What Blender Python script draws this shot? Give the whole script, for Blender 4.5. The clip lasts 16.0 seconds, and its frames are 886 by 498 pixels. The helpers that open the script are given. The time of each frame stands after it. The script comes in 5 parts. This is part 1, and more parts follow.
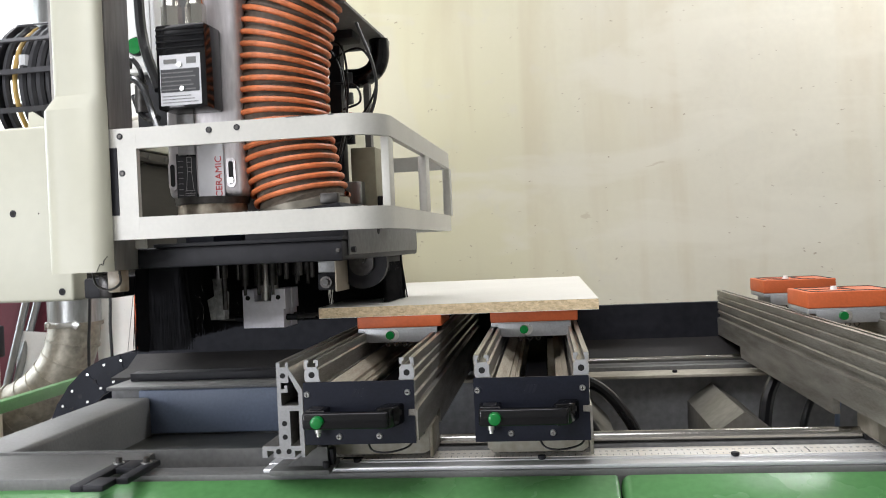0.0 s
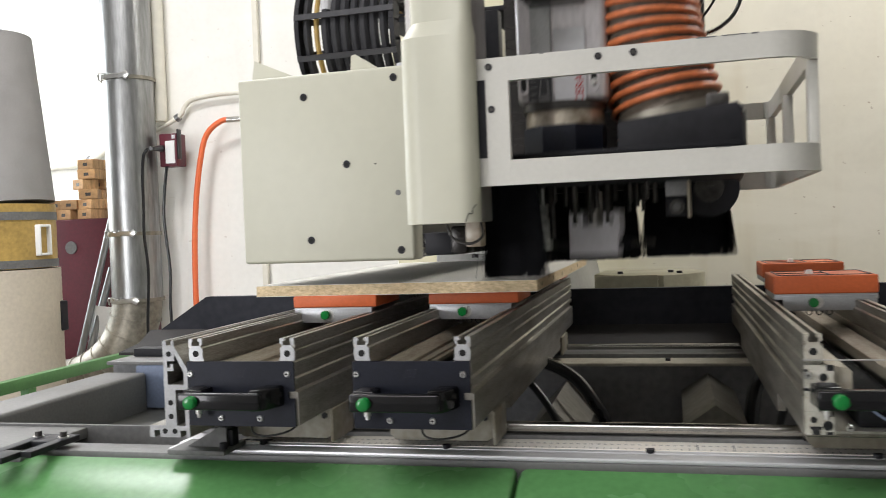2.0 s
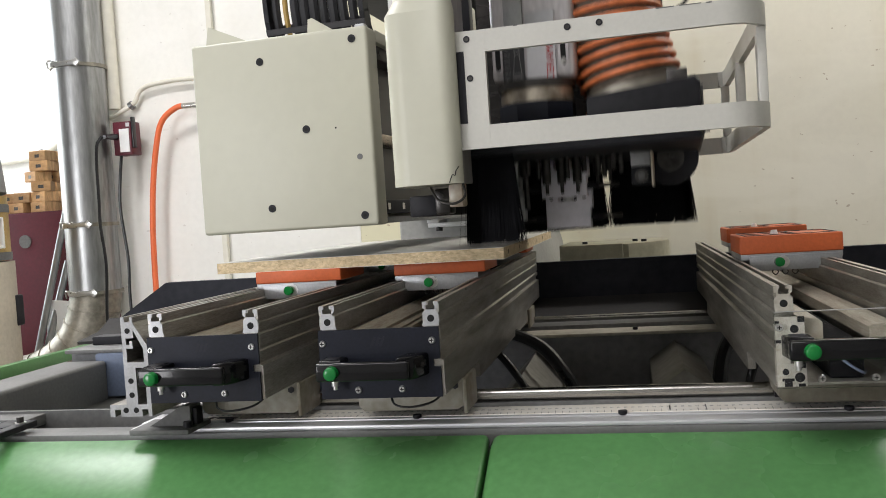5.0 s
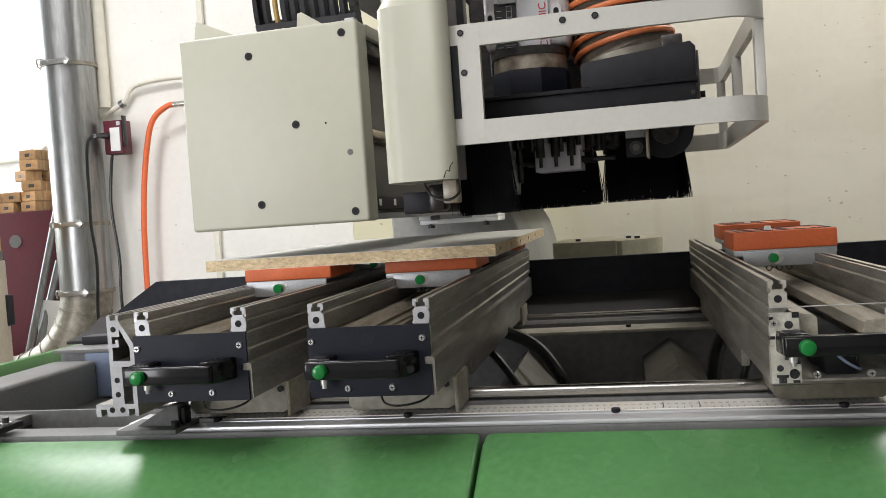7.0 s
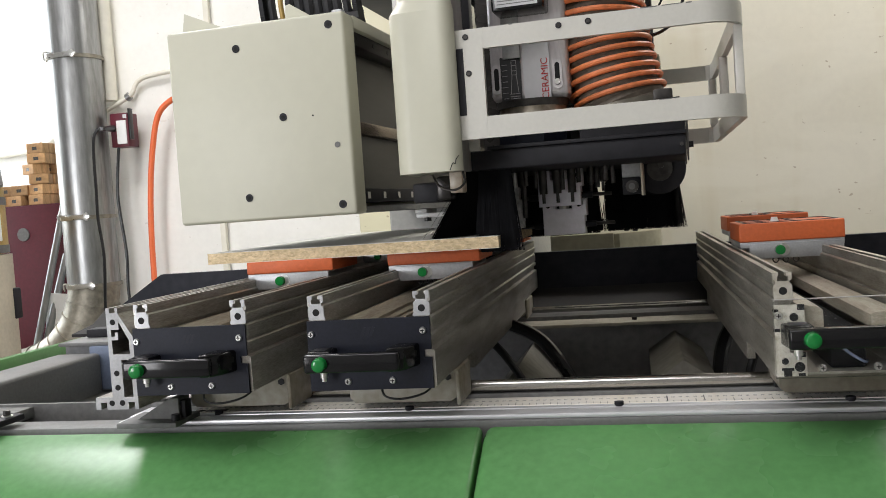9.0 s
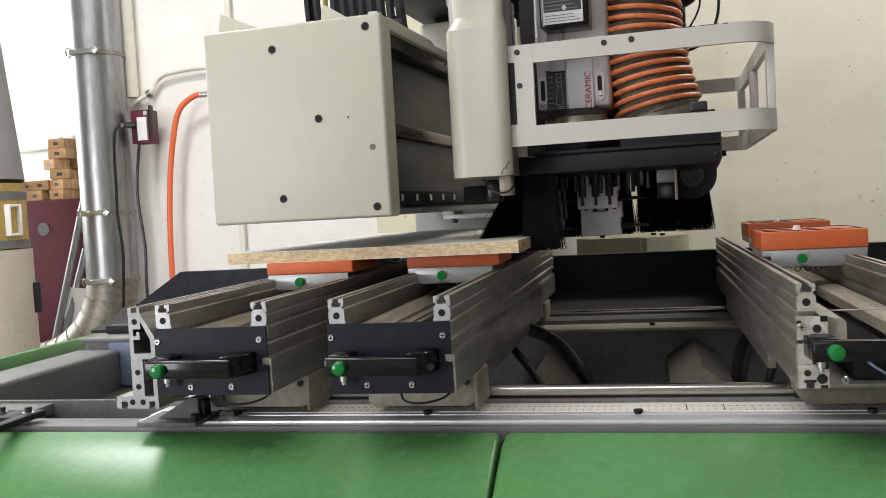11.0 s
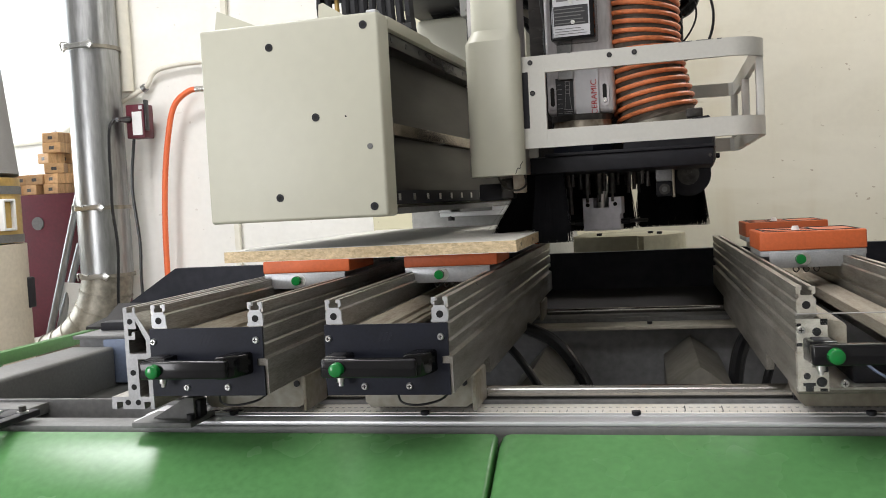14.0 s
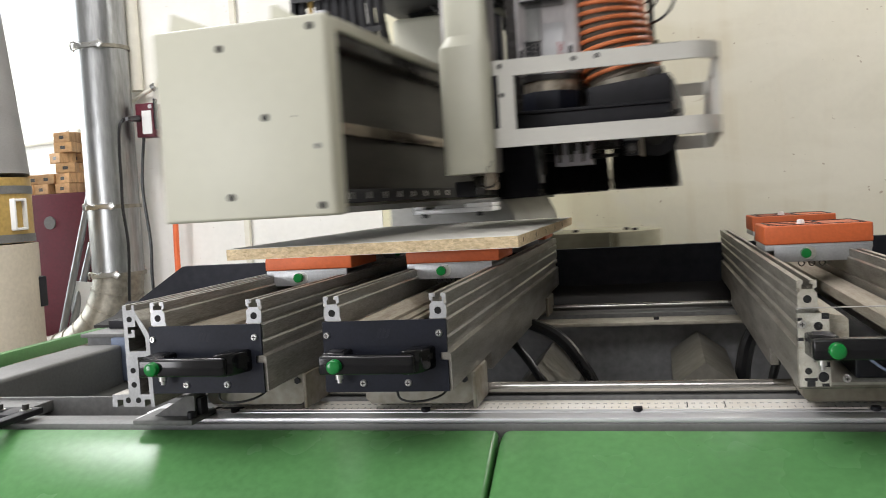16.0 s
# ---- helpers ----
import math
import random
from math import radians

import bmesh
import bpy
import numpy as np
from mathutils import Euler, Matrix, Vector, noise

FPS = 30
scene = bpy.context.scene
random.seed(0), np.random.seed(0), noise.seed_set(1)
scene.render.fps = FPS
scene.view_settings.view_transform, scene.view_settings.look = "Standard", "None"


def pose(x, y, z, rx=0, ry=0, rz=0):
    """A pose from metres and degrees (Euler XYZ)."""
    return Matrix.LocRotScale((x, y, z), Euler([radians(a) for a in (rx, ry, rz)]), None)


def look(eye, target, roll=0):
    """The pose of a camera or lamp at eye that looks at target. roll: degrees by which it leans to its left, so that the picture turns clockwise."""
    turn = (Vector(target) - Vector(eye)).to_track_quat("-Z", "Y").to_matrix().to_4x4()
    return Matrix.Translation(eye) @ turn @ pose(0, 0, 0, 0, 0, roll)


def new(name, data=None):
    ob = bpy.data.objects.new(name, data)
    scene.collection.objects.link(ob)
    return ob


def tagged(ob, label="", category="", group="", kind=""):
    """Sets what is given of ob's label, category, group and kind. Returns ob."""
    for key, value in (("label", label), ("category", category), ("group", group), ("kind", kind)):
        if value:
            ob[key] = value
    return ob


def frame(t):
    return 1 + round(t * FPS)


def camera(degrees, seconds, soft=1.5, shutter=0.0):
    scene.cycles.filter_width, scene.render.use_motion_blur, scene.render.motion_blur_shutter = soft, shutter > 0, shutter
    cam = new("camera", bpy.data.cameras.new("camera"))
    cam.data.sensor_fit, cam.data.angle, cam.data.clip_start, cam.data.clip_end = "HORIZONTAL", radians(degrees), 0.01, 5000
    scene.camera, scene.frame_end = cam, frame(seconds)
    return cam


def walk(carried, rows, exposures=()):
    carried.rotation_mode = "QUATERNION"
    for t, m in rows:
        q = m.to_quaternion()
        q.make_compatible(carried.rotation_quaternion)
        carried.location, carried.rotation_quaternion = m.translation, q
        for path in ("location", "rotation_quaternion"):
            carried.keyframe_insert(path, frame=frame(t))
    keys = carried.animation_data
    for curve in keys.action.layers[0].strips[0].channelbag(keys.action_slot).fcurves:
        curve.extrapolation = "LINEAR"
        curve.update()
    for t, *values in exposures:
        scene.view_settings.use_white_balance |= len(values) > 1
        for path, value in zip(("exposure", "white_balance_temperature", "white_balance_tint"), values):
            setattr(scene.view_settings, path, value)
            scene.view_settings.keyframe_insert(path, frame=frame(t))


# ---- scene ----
cam = camera(52.5, 16.0, soft=0.9, shutter=0.75)
PATH = [
    (0, (0.106, -1.295, 1.015), (-0.12, 0.692, 1.001), -2.5),
    (0.5, (0.158, -1.232, 1.01), (-0.119, 0.749, 0.987), -1.5),
    (1, (0.219, -1.156, 1.006), (-0.063, 0.824, 1.026), -2.1),
    (1.4, (0.284, -1.139, 0.99), (0.027, 0.845, 0.958), -1.4),
    (1.5, (0.302, -1.139, 0.988), (0.019, 0.841, 0.938), -2.3),
    (2, (0.421, -1.164, 0.994), (-0.067, 0.775, 0.95), -2.2),
    (2.5, (0.446, -1.177, 0.986), (0.067, 0.787, 0.936), -3.3),
    (3, (0.442, -1.164, 0.979), (0.058, 0.798, 0.923), -4.5),
    (3.5, (0.426, -1.149, 0.978), (-0.001, 0.804, 0.906), -4.2),
    (4, (0.411, -1.143, 0.978), (-0.041, 0.804, 0.912), -3.6),
    (4.2, (0.413, -1.145, 0.973), (-0.001, 0.81, 0.901), -3.7),
    (6.3, (0.403, -1.13, 0.956), (0.001, 0.828, 0.883), -3.8),
    (6.5, (0.405, -1.129, 0.958), (0.012, 0.83, 0.886), -3.7),
    (7, (0.411, -1.125, 0.955), (0.016, 0.834, 0.88), -3.9),
    (7.5, (0.414, -1.121, 0.954), (0.015, 0.837, 0.876), -3.9),
    (8, (0.419, -1.116, 0.952), (0.011, 0.84, 0.864), -4.1),
    (10.5, (0.417, -1.109, 0.958), (-0.02, 0.841, 0.867), -3.4),
    (11, (0.412, -1.112, 0.961), (-0.037, 0.835, 0.871), -3.2),
    (11.5, (0.409, -1.111, 0.961), (-0.052, 0.833, 0.877), -3.3),
    (12, (0.414, -1.112, 0.96), (-0.039, 0.834, 0.877), -3.5),
    (12.5, (0.42, -1.112, 0.961), (-0.02, 0.838, 0.878), -3.7),
    (13, (0.423, -1.109, 0.959), (-0.012, 0.842, 0.876), -3.7),
    (13.5, (0.409, -1.103, 0.964), (-0.003, 0.851, 0.851), -3.6),
    (14, (0.407, -1.105, 0.969), (-0.032, 0.843, 0.866), -3.0),
    (14.5, (0.416, -1.1, 0.966), (-0.048, 0.843, 0.861), -3.6),
    (15, (0.428, -1.1, 0.961), (-0.028, 0.845, 0.855), -4.3),
    (15.5, (0.431, -1.099, 0.963), (-0.02, 0.847, 0.856), -4.0),
    (16, (0.425, -1.094, 0.966), (-0.044, 0.847, 0.858), -3.4),
]
walk(cam, [(t, look(eye, target, roll)) for t, eye, target, roll in PATH], exposures=[(0, 0.15, 6250, 10), (1.0, 0.17, 6250, 10), (1.5, -0.05, 6350, 10), (2.0, -0.03, 6450, 10), (3.0, -0.13, 6450, 10), (4.2, -0.14, 6450, 10), (6.5, -0.06, 6450, 10), (8.2, -0.05, 6450, 10), (13.5, -0.02, 6450, 10), (14.0, 0.02, 6450, 10), (16.0, 0.02, 6450, 10)])


# ---- light ----
world = bpy.data.worlds.new("world")
scene.world = world
world.use_nodes = True
wn = world.node_tree.nodes
sky = wn.new("ShaderNodeTexSky")
sky.sky_type, sky.sun_disc = "NISHITA", False
sky.sun_elevation, sky.sun_rotation = radians(40), radians(250)
world.node_tree.links.new(sky.outputs[0], wn["Background"].inputs[0])
wn["Background"].inputs[1].default_value = 0.15


def area_lamp(name, power, size_x, size_y, m, color=(1, 1, 1)):
    data = bpy.data.lights.new(name, "AREA")
    data.shape, data.size, data.size_y, data.energy, data.color = "RECTANGLE", size_x, size_y, power, color
    ob = new(name, data)
    ob.matrix_world = m
    return ob


area_lamp("ceiling_tube_front", 104, 3.7, 1.5, pose(-1.25, -1.75, 3.4), (1.0, 0.975, 0.985))
area_lamp("ceiling_tube_left", 62, 1.3, 0.5, pose(-1.7, 1.25, 3.4), (1.0, 0.975, 0.985))
area_lamp("ceiling_tube_back", 79, 2.4, 0.35, pose(2.3, 2.2, 3.4), (1.0, 0.975, 0.95))
area_lamp("ceiling_tube_bay", 100, 1.6, 0.35, pose(-3.7, 4.1, 3.45), (1.0, 0.985, 0.97))
area_lamp("doorway_front", 128, 1.9, 2.0, look((-3.65, -3.98, 1.12), (-2.3, -1.0, 1.10)), (0.97, 0.965, 1.0))
area_lamp("window_daylight", 90, 2.4, 1.8, look((-5.35, 3.2, 2.0), (-1.0, 3.2, 1.6)), (0.92, 0.97, 1.0))


# ---- materials ----
def material(name, color, rough=0.5, metal=0.0, var=0.12, grain=60.0, patch=4.0, bump=0.08, tint=None, stretch=(1, 1, 1), coat=0.0, spread=0.0, rvar=0.1, gloss=0.5):
    """A procedural surface: fine grain and larger patches in colour, roughness and relief. spread: variation from piece to piece."""
    m = bpy.data.materials.new(name)
    m.use_nodes = True
    n, l = m.node_tree.nodes, m.node_tree.links
    b = n["Principled BSDF"]
    b.inputs["Metallic"].default_value = metal
    b.inputs["Coat Weight"].default_value = coat
    b.inputs["Specular IOR Level"].default_value = gloss
    tc, mp = n.new("ShaderNodeTexCoord"), n.new("ShaderNodeMapping")
    mp.inputs["Scale"].default_value = stretch
    l.new(tc.outputs["Object"], mp.inputs[0])
    fine, wide = n.new("ShaderNodeTexNoise"), n.new("ShaderNodeTexNoise")
    fine.inputs["Scale"].default_value, fine.inputs["Detail"].default_value = grain, 4
    wide.inputs["Scale"].default_value, wide.inputs["Detail"].default_value = patch, 5
    l.new(mp.outputs[0], fine.inputs[0])
    l.new(mp.outputs[0], wide.inputs[0])
    mixed = n.new("ShaderNodeMix")
    mixed.data_type = "FLOAT"
    mixed.inputs[0].default_value = 0.55
    l.new(fine.outputs[0], mixed.inputs[2])
    l.new(wide.outputs[0], mixed.inputs[3])
    ramp = n.new("ShaderNodeMapRange")
    ramp.inputs[1].default_value, ramp.inputs[2].default_value = 0.32, 0.68
    l.new(mixed.outputs[0], ramp.inputs[0])
    col = n.new("ShaderNodeMix")
    col.data_type = "RGBA"
    dark = tint or tuple(c * (1 - 2 * var) for c in color)
    col.inputs[6].default_value = (*dark, 1)
    col.inputs[7].default_value = (*[min(1, c * (1 + var * 0.5)) for c in color], 1)
    l.new(ramp.outputs[0], col.inputs[0])
    out = col.outputs[2]
    if spread:
        info, hsv, rng = n.new("ShaderNodeObjectInfo"), n.new("ShaderNodeHueSaturation"), n.new("ShaderNodeMapRange")
        rng.inputs[3].default_value, rng.inputs[4].default_value = 1 - spread, 1 + spread
        l.new(info.outputs["Random"], rng.inputs[0])
        l.new(rng.outputs[0], hsv.inputs["Value"])
        l.new(out, hsv.inputs["Color"])
        out = hsv.outputs[0]
    l.new(out, b.inputs["Base Color"])
    rr = n.new("ShaderNodeMapRange")
    rr.inputs[3].default_value, rr.inputs[4].default_value = min(1, rough + rvar), max(0.02, rough - rvar)
    l.new(wide.outputs[0], rr.inputs[0])
    l.new(rr.outputs[0], b.inputs["Roughness"])
    if bump:
        bp = n.new("ShaderNodeBump")
        bp.inputs["Strength"].default_value, bp.inputs["Distance"].default_value = bump, 0.002
        l.new(fine.outputs[0], bp.inputs["Height"])
        l.new(bp.outputs[0], b.inputs["Normal"])
    return m


CREAM = material("cream_paint", (0.53, 0.523, 0.422), 0.42, var=0.028, grain=40, patch=3.5, bump=0.02)
FRAME = material("pale_grey_paint", (0.585, 0.575, 0.525), 0.36, var=0.04, grain=160, patch=9, bump=0.04)
ALU = material("extruded_aluminium", (0.55, 0.54, 0.515), 0.34, 0.84, var=0.2, grain=70, patch=6, bump=0.05, stretch=(10, 1.2, 10), tint=(0.265, 0.245, 0.205), rvar=0.12)
ALU_CUT = material("sawn_aluminium", (0.45, 0.457, 0.465), 0.42, 0.55, var=0.12, grain=300, patch=30, bump=0.06)
STEEL = material("bright_steel", (0.70, 0.69, 0.66), 0.36, 1.0, var=0.15, grain=80, patch=9, bump=0.03, stretch=(0.5, 6, 6))
CHROME = material("ground_rod_steel", (0.44, 0.425, 0.40), 0.2, 1.0, var=0.08, grain=40, patch=8, bump=0.0)
SCREW = material("zinc_screw", (0.7, 0.7, 0.68), 0.3, 1.0, var=0.1, grain=200, patch=50)
BLACK = material("black_anodised_plate", (0.0090, 0.0110, 0.0200), 0.48, 0.0, var=0.25, grain=260, patch=12, bump=0.06, gloss=0.24)
EMBLEM = material("faint_grey_emblem_paint", (0.0115, 0.0135, 0.022), 0.5, var=0.2, gloss=0.26)
GLOSS = material("glossy_black_plastic", (0.006, 0.006, 0.007), 0.13, 0.0, var=0.2, grain=70, patch=20, bump=0.03, gloss=0.34)
MATT = material("matt_black_steel", (0.0165, 0.0165, 0.0205), 0.55, 0.0, var=0.25, grain=90, patch=7, bump=0.05, gloss=0.30)
RUBBER = material("black_rubber", (0.008, 0.008, 0.009), 0.3, var=0.2, grain=60, patch=8)
SPLASH = material("dark_blue_black_panel_paint", (0.031, 0.0325, 0.041), 0.6, var=0.25, grain=40, patch=3, bump=0.04, gloss=0.16)
DARK = material("shadowed_bore", (0.01, 0.01, 0.01), 0.9, var=0.1)
GREEN = material("green_moulded_plastic", (0.108, 0.283, 0.098), 0.27, var=0.12, grain=90, patch=3, bump=0.015, rvar=0.03, gloss=0.36)
GREEN_BAR = material("green_steel_bar", (0.09, 0.24, 0.075), 0.45, var=0.12, grain=90, patch=6)
BUTTON = material("green_button_plastic", (0.006, 0.19, 0.035), 0.16, var=0.08, grain=120, patch=30, bump=0.02)
ORANGE = material("orange_rubber_pod", (0.62, 0.13, 0.035), 0.55, var=0.10, grain=200, patch=12, bump=0.10)
HOSE_O = material("orange_hose_spiral", (0.74, 0.215, 0.075), 0.42, var=0.24, grain=90, patch=14)
HOSE_G = material("grey_dusty_hose_wall", (0.16, 0.13, 0.10), 0.6, var=0.3, grain=120, patch=12, bump=0.2)
GREY = material("grey_machine_paint", (0.172, 0.172, 0.168), 0.5, var=0.14, grain=140, patch=5)
GREYD = material("dusty_grey_sheet", (0.16, 0.16, 0.155), 0.6, var=0.2, grain=90, patch=4, bump=0.1)
BLUE = material("blue_grey_paint", (0.17, 0.21, 0.30), 0.5, var=0.12, grain=120, patch=5)
CASTING = material("cream_cast_foot", (0.25, 0.24, 0.205), 0.45, var=0.15, grain=90, patch=18, tint=(0.13, 0.10, 0.06))


def plaster(name, color, patchy, stain, yellow=None):
    """Old painted plaster: large soft-edged repair patches, brownish run marks and small chips."""
    m = material(name, color, 0.75, var=0.04, grain=34, patch=1.6, bump=0.0)
    n, l = m.node_tree.nodes, m.node_tree.links
    bs = n["Principled BSDF"]
    base = bs.inputs["Base Color"].links[0].from_socket
    tc = n.new("ShaderNodeTexCoord")

    def layer(col_in, scale, stretch, lo, hi, color2, amount, detail=3, distort=0.6):
        mp, nz, rg, mx, ml = n.new("ShaderNodeMapping"), n.new("ShaderNodeTexNoise"), n.new("ShaderNodeMapRange"), n.new("ShaderNodeMix"), n.new("ShaderNodeMath")
        mp.inputs["Scale"].default_value = stretch
        mp.inputs["Location"].default_value = (scale * 1.7, 3.1, scale * 0.9)
        nz.inputs["Scale"].default_value, nz.inputs["Detail"].default_value, nz.inputs["Distortion"].default_value = scale, detail, distort
        rg.inputs[1].default_value, rg.inputs[2].default_value = lo, hi
        mx.data_type, ml.operation, ml.inputs[1].default_value = "RGBA", "MULTIPLY", amount
        mx.inputs[7].default_value = (*color2, 1)
        l.new(tc.outputs["Object"], mp.inputs[0])
        l.new(mp.outputs[0], nz.inputs[0])
        l.new(nz.outputs[0], rg.inputs[0])
        l.new(rg.outputs[0], ml.inputs[0])
        l.new(ml.outputs[0], mx.inputs[0])
        l.new(col_in, mx.inputs[6])
        return mx.outputs[2]

    def facets(col_in, scale, shift, color2, amount):
        """Straight-edged repair patches: some cells of a coarse cell pattern, slightly frayed."""
        mp, wob, add, vor, sep, rg, ml, mx = [n.new("ShaderNode" + k) for k in ("Mapping", "TexNoise", "MixRGB", "TexVoronoi", "SeparateColor", "MapRange", "Math", "Mix")]
        mp.inputs["Location"].default_value, mp.inputs["Rotation"].default_value = (shift, 0, shift * 0.6), (0, 0.5, 0)
        wob.inputs["Scale"].default_value, wob.inputs["Detail"].default_value = 5, 4
        add.blend_type, add.inputs[0].default_value = "ADD", 0.09
        vor.inputs["Scale"].default_value = scale
        vor.feature = "SMOOTH_F1"
        vor.inputs["Smoothness"].default_value = 0.12
        rg.inputs[1].default_value, rg.inputs[2].default_value = 0.42, 0.62
        ml.operation, ml.inputs[1].default_value, mx.data_type = "MULTIPLY", amount, "RGBA"
        mx.inputs[7].default_value = (*color2, 1)
        l.new(tc.outputs["Object"], mp.inputs[0])
        l.new(mp.outputs[0], wob.inputs[0])
        l.new(mp.outputs[0], add.inputs[1])
        l.new(wob.outputs[1], add.inputs[2])
        l.new(add.outputs[0], vor.inputs[0])
        l.new(vor.outputs["Color"], sep.inputs[0])
        l.new(sep.outputs[0], rg.inputs[0])
        l.new(rg.outputs[0], ml.inputs[0])
        l.new(ml.outputs[0], mx.inputs[0])
        l.new(col_in, mx.inputs[6])
        return mx.outputs[2]

    out = layer(base, 0.9, (1, 1, 0.8), 0.36, 0.66, tuple(k * f for k, f in zip(color, (0.95, 0.94, 0.89))), 0.9 * patchy, 3, 0.4)
    if yellow:
        # a yellower tone fades out along the wall
        sx, wob, ad, rg, mx = [n.new("ShaderNode" + k) for k in ("SeparateXYZ", "TexNoise", "Math", "MapRange", "Mix")]
        wob.inputs["Scale"].default_value, wob.inputs["Detail"].default_value = 1.6, 5
        ad.operation, mx.data_type = "MULTIPLY_ADD", "RGBA"
        ad.inputs[1].default_value = 0.9
        rg.interpolation_type = "SMOOTHSTEP"
        rg.inputs[1].default_value, rg.inputs[2].default_value, rg.inputs[3].default_value, rg.inputs[4].default_value = 0.05, 1.35, 1.0, 0.0
        mx.inputs[7].default_value = (*yellow, 1)
        l.new(tc.outputs["Object"], sx.inputs[0])
        l.new(tc.outputs["Object"], wob.inputs[0])
        l.new(wob.outputs[0], ad.inputs[0])
        l.new(sx.outputs[0], ad.inputs[2])
        l.new(ad.outputs[0], rg.inputs[0])
        l.new(rg.outputs[0], mx.inputs[0])
        l.new(out, mx.inputs[6])
        out = mx.outputs[2]
    out = facets(out, 1.0, 0.37, tuple(k * 0.955 for k in color), 0.32 * patchy)
    out = layer(out, 2.3, (2.6, 1, 0.22), 0.50, 0.72, stain, 0.30 * patchy, 4)
    out = layer(out, 1.5, (0.7, 1, 2.2), 0.54, 0.62, tuple(min(1, k * f) for k, f in zip(color, (1.05, 1.055, 1.06))), 0.55 * patchy, 5, 0.5)
    out = layer(out, 6.0, (1, 1, 1), 0.60, 0.72, tuple(k * 0.94 for k in color), 0.5 * patchy, 5, 0.3)
    out = layer(out, 17.0, (0.35, 1, 1.5), 0.725, 0.75, (0.46, 0.38, 0.25), 0.34 * patchy, 3, 0.8)
    out = layer(out, 46.0, (0.7, 1, 1.0), 0.745, 0.76, (0.24, 0.16, 0.09), 0.5 * patchy, 2, 0.0)
    l.new(out, bs.inputs["Base Color"])
    nz, bp = n.new("ShaderNodeTexNoise"), n.new("ShaderNodeBump")
    nz.inputs["Scale"].default_value, nz.inputs["Detail"].default_value = 14, 6
    bp.inputs["Strength"].default_value, bp.inputs["Distance"].default_value = 0.18, 0.006
    l.new(tc.outputs["Object"], nz.inputs[0])
    l.new(nz.outputs[0], bp.inputs["Height"])
    l.new(bp.outputs[0], bs.inputs["Normal"])
    return m


WALL = plaster("stained_cream_plaster", (0.715, 0.68, 0.575), 1.0, (0.54, 0.45, 0.30), (0.70, 0.665, 0.47))
WALL_W = plaster("worn_white_plaster", (0.87, 0.86, 0.81), 0.45, (0.70, 0.66, 0.55))
CONDUIT = material("cream_painted_conduit", (0.78, 0.75, 0.64), 0.5, var=0.06, grain=30, patch=3)
OILY = material("oily_dark_steel", (0.040, 0.036, 0.033), 0.28, 0.45, var=0.3, grain=40, patch=5, stretch=(1, 0.4, 3))
FARWALL = material("unlit_workshop_paint", (0.58, 0.575, 0.555), 0.8, var=0.12, grain=20, patch=0.8, bump=0.1)
WHITE = material("white_plaster", (0.80, 0.79, 0.75), 0.7, var=0.05, grain=40, patch=1.5, bump=0.12)
CONCRETE = material("concrete_floor", (0.27, 0.26, 0.245), 0.7, var=0.2, grain=30, patch=1.5, bump=0.2)
LAMINATE = material("pale_laminate", (0.74, 0.72, 0.66), 0.55, var=0.03, grain=90, patch=5, bump=0.02)


def chipboard(name):
    """Pressed flakes of many browns, lying along the board's edge."""
    m = material(name, (0.72, 0.59, 0.39), 0.8, var=0.2, grain=420, patch=120, bump=0.4, tint=(0.52, 0.40, 0.235), stretch=(0.6, 0.6, 1))
    n, l = m.node_tree.nodes, m.node_tree.links
    b = n["Principled BSDF"]
    base = b.inputs["Base Color"].links[0].from_socket
    tc, mp, vo, sep, ramp, mix = (n.new("ShaderNode" + k) for k in ("TexCoord", "Mapping", "TexVoronoi", "SeparateColor", "ValToRGB", "Mix"))
    mp.inputs["Scale"].default_value = (0.42, 0.42, 1)
    vo.inputs["Scale"].default_value = 360
    mix.data_type, mix.blend_type = "RGBA", "MULTIPLY"
    mix.inputs[0].default_value = 0.36
    ramp.color_ramp.elements[0].color, ramp.color_ramp.elements[1].color = (0.50, 0.42, 0.32, 1), (1.22, 1.20, 1.12, 1)
    ramp.color_ramp.elements[0].position, ramp.color_ramp.elements[1].position = 0.02, 0.85
    mid = ramp.color_ramp.elements.new(0.30)
    mid.color = (0.90, 0.88, 0.84, 1)
    l.new(tc.outputs["Object"], mp.inputs[0])
    l.new(mp.outputs[0], vo.inputs["Vector"])
    l.new(vo.outputs["Color"], sep.inputs[0])
    l.new(sep.outputs[0], ramp.inputs[0])
    l.new(base, mix.inputs[6])
    l.new(ramp.outputs[0], mix.inputs[7])
    l.new(mix.outputs[2], b.inputs["Base Color"])
    return m


CHIP = chipboard("chipboard_core")
GALV = material("galvanised_steel", (0.36, 0.365, 0.36), 0.34, 0.9, var=0.22, grain=25, patch=3, stretch=(3, 3, 0.5))
MAROON = material("maroon_board", (0.11, 0.010, 0.022), 0.45, var=0.15, grain=60, patch=4)
WOOD = material("cut_pine_blocks", (0.56, 0.33, 0.15), 0.7, var=0.25, grain=50, patch=9, spread=0.25, stretch=(1, 6, 1))
TAPE = material("worn_ruler_enamel", (0.86, 0.84, 0.80), 0.35, var=0.05, grain=90, patch=14, tint=(0.80, 0.74, 0.64))
FAINT = material("faint_ruler_print", (0.36, 0.35, 0.34), 0.5, var=0.05)
LABEL = material("white_printed_label", (0.60, 0.60, 0.615), 0.4, var=0.06, grain=80)
INK = material("black_ink", (0.02, 0.02, 0.022), 0.5, var=0.05)
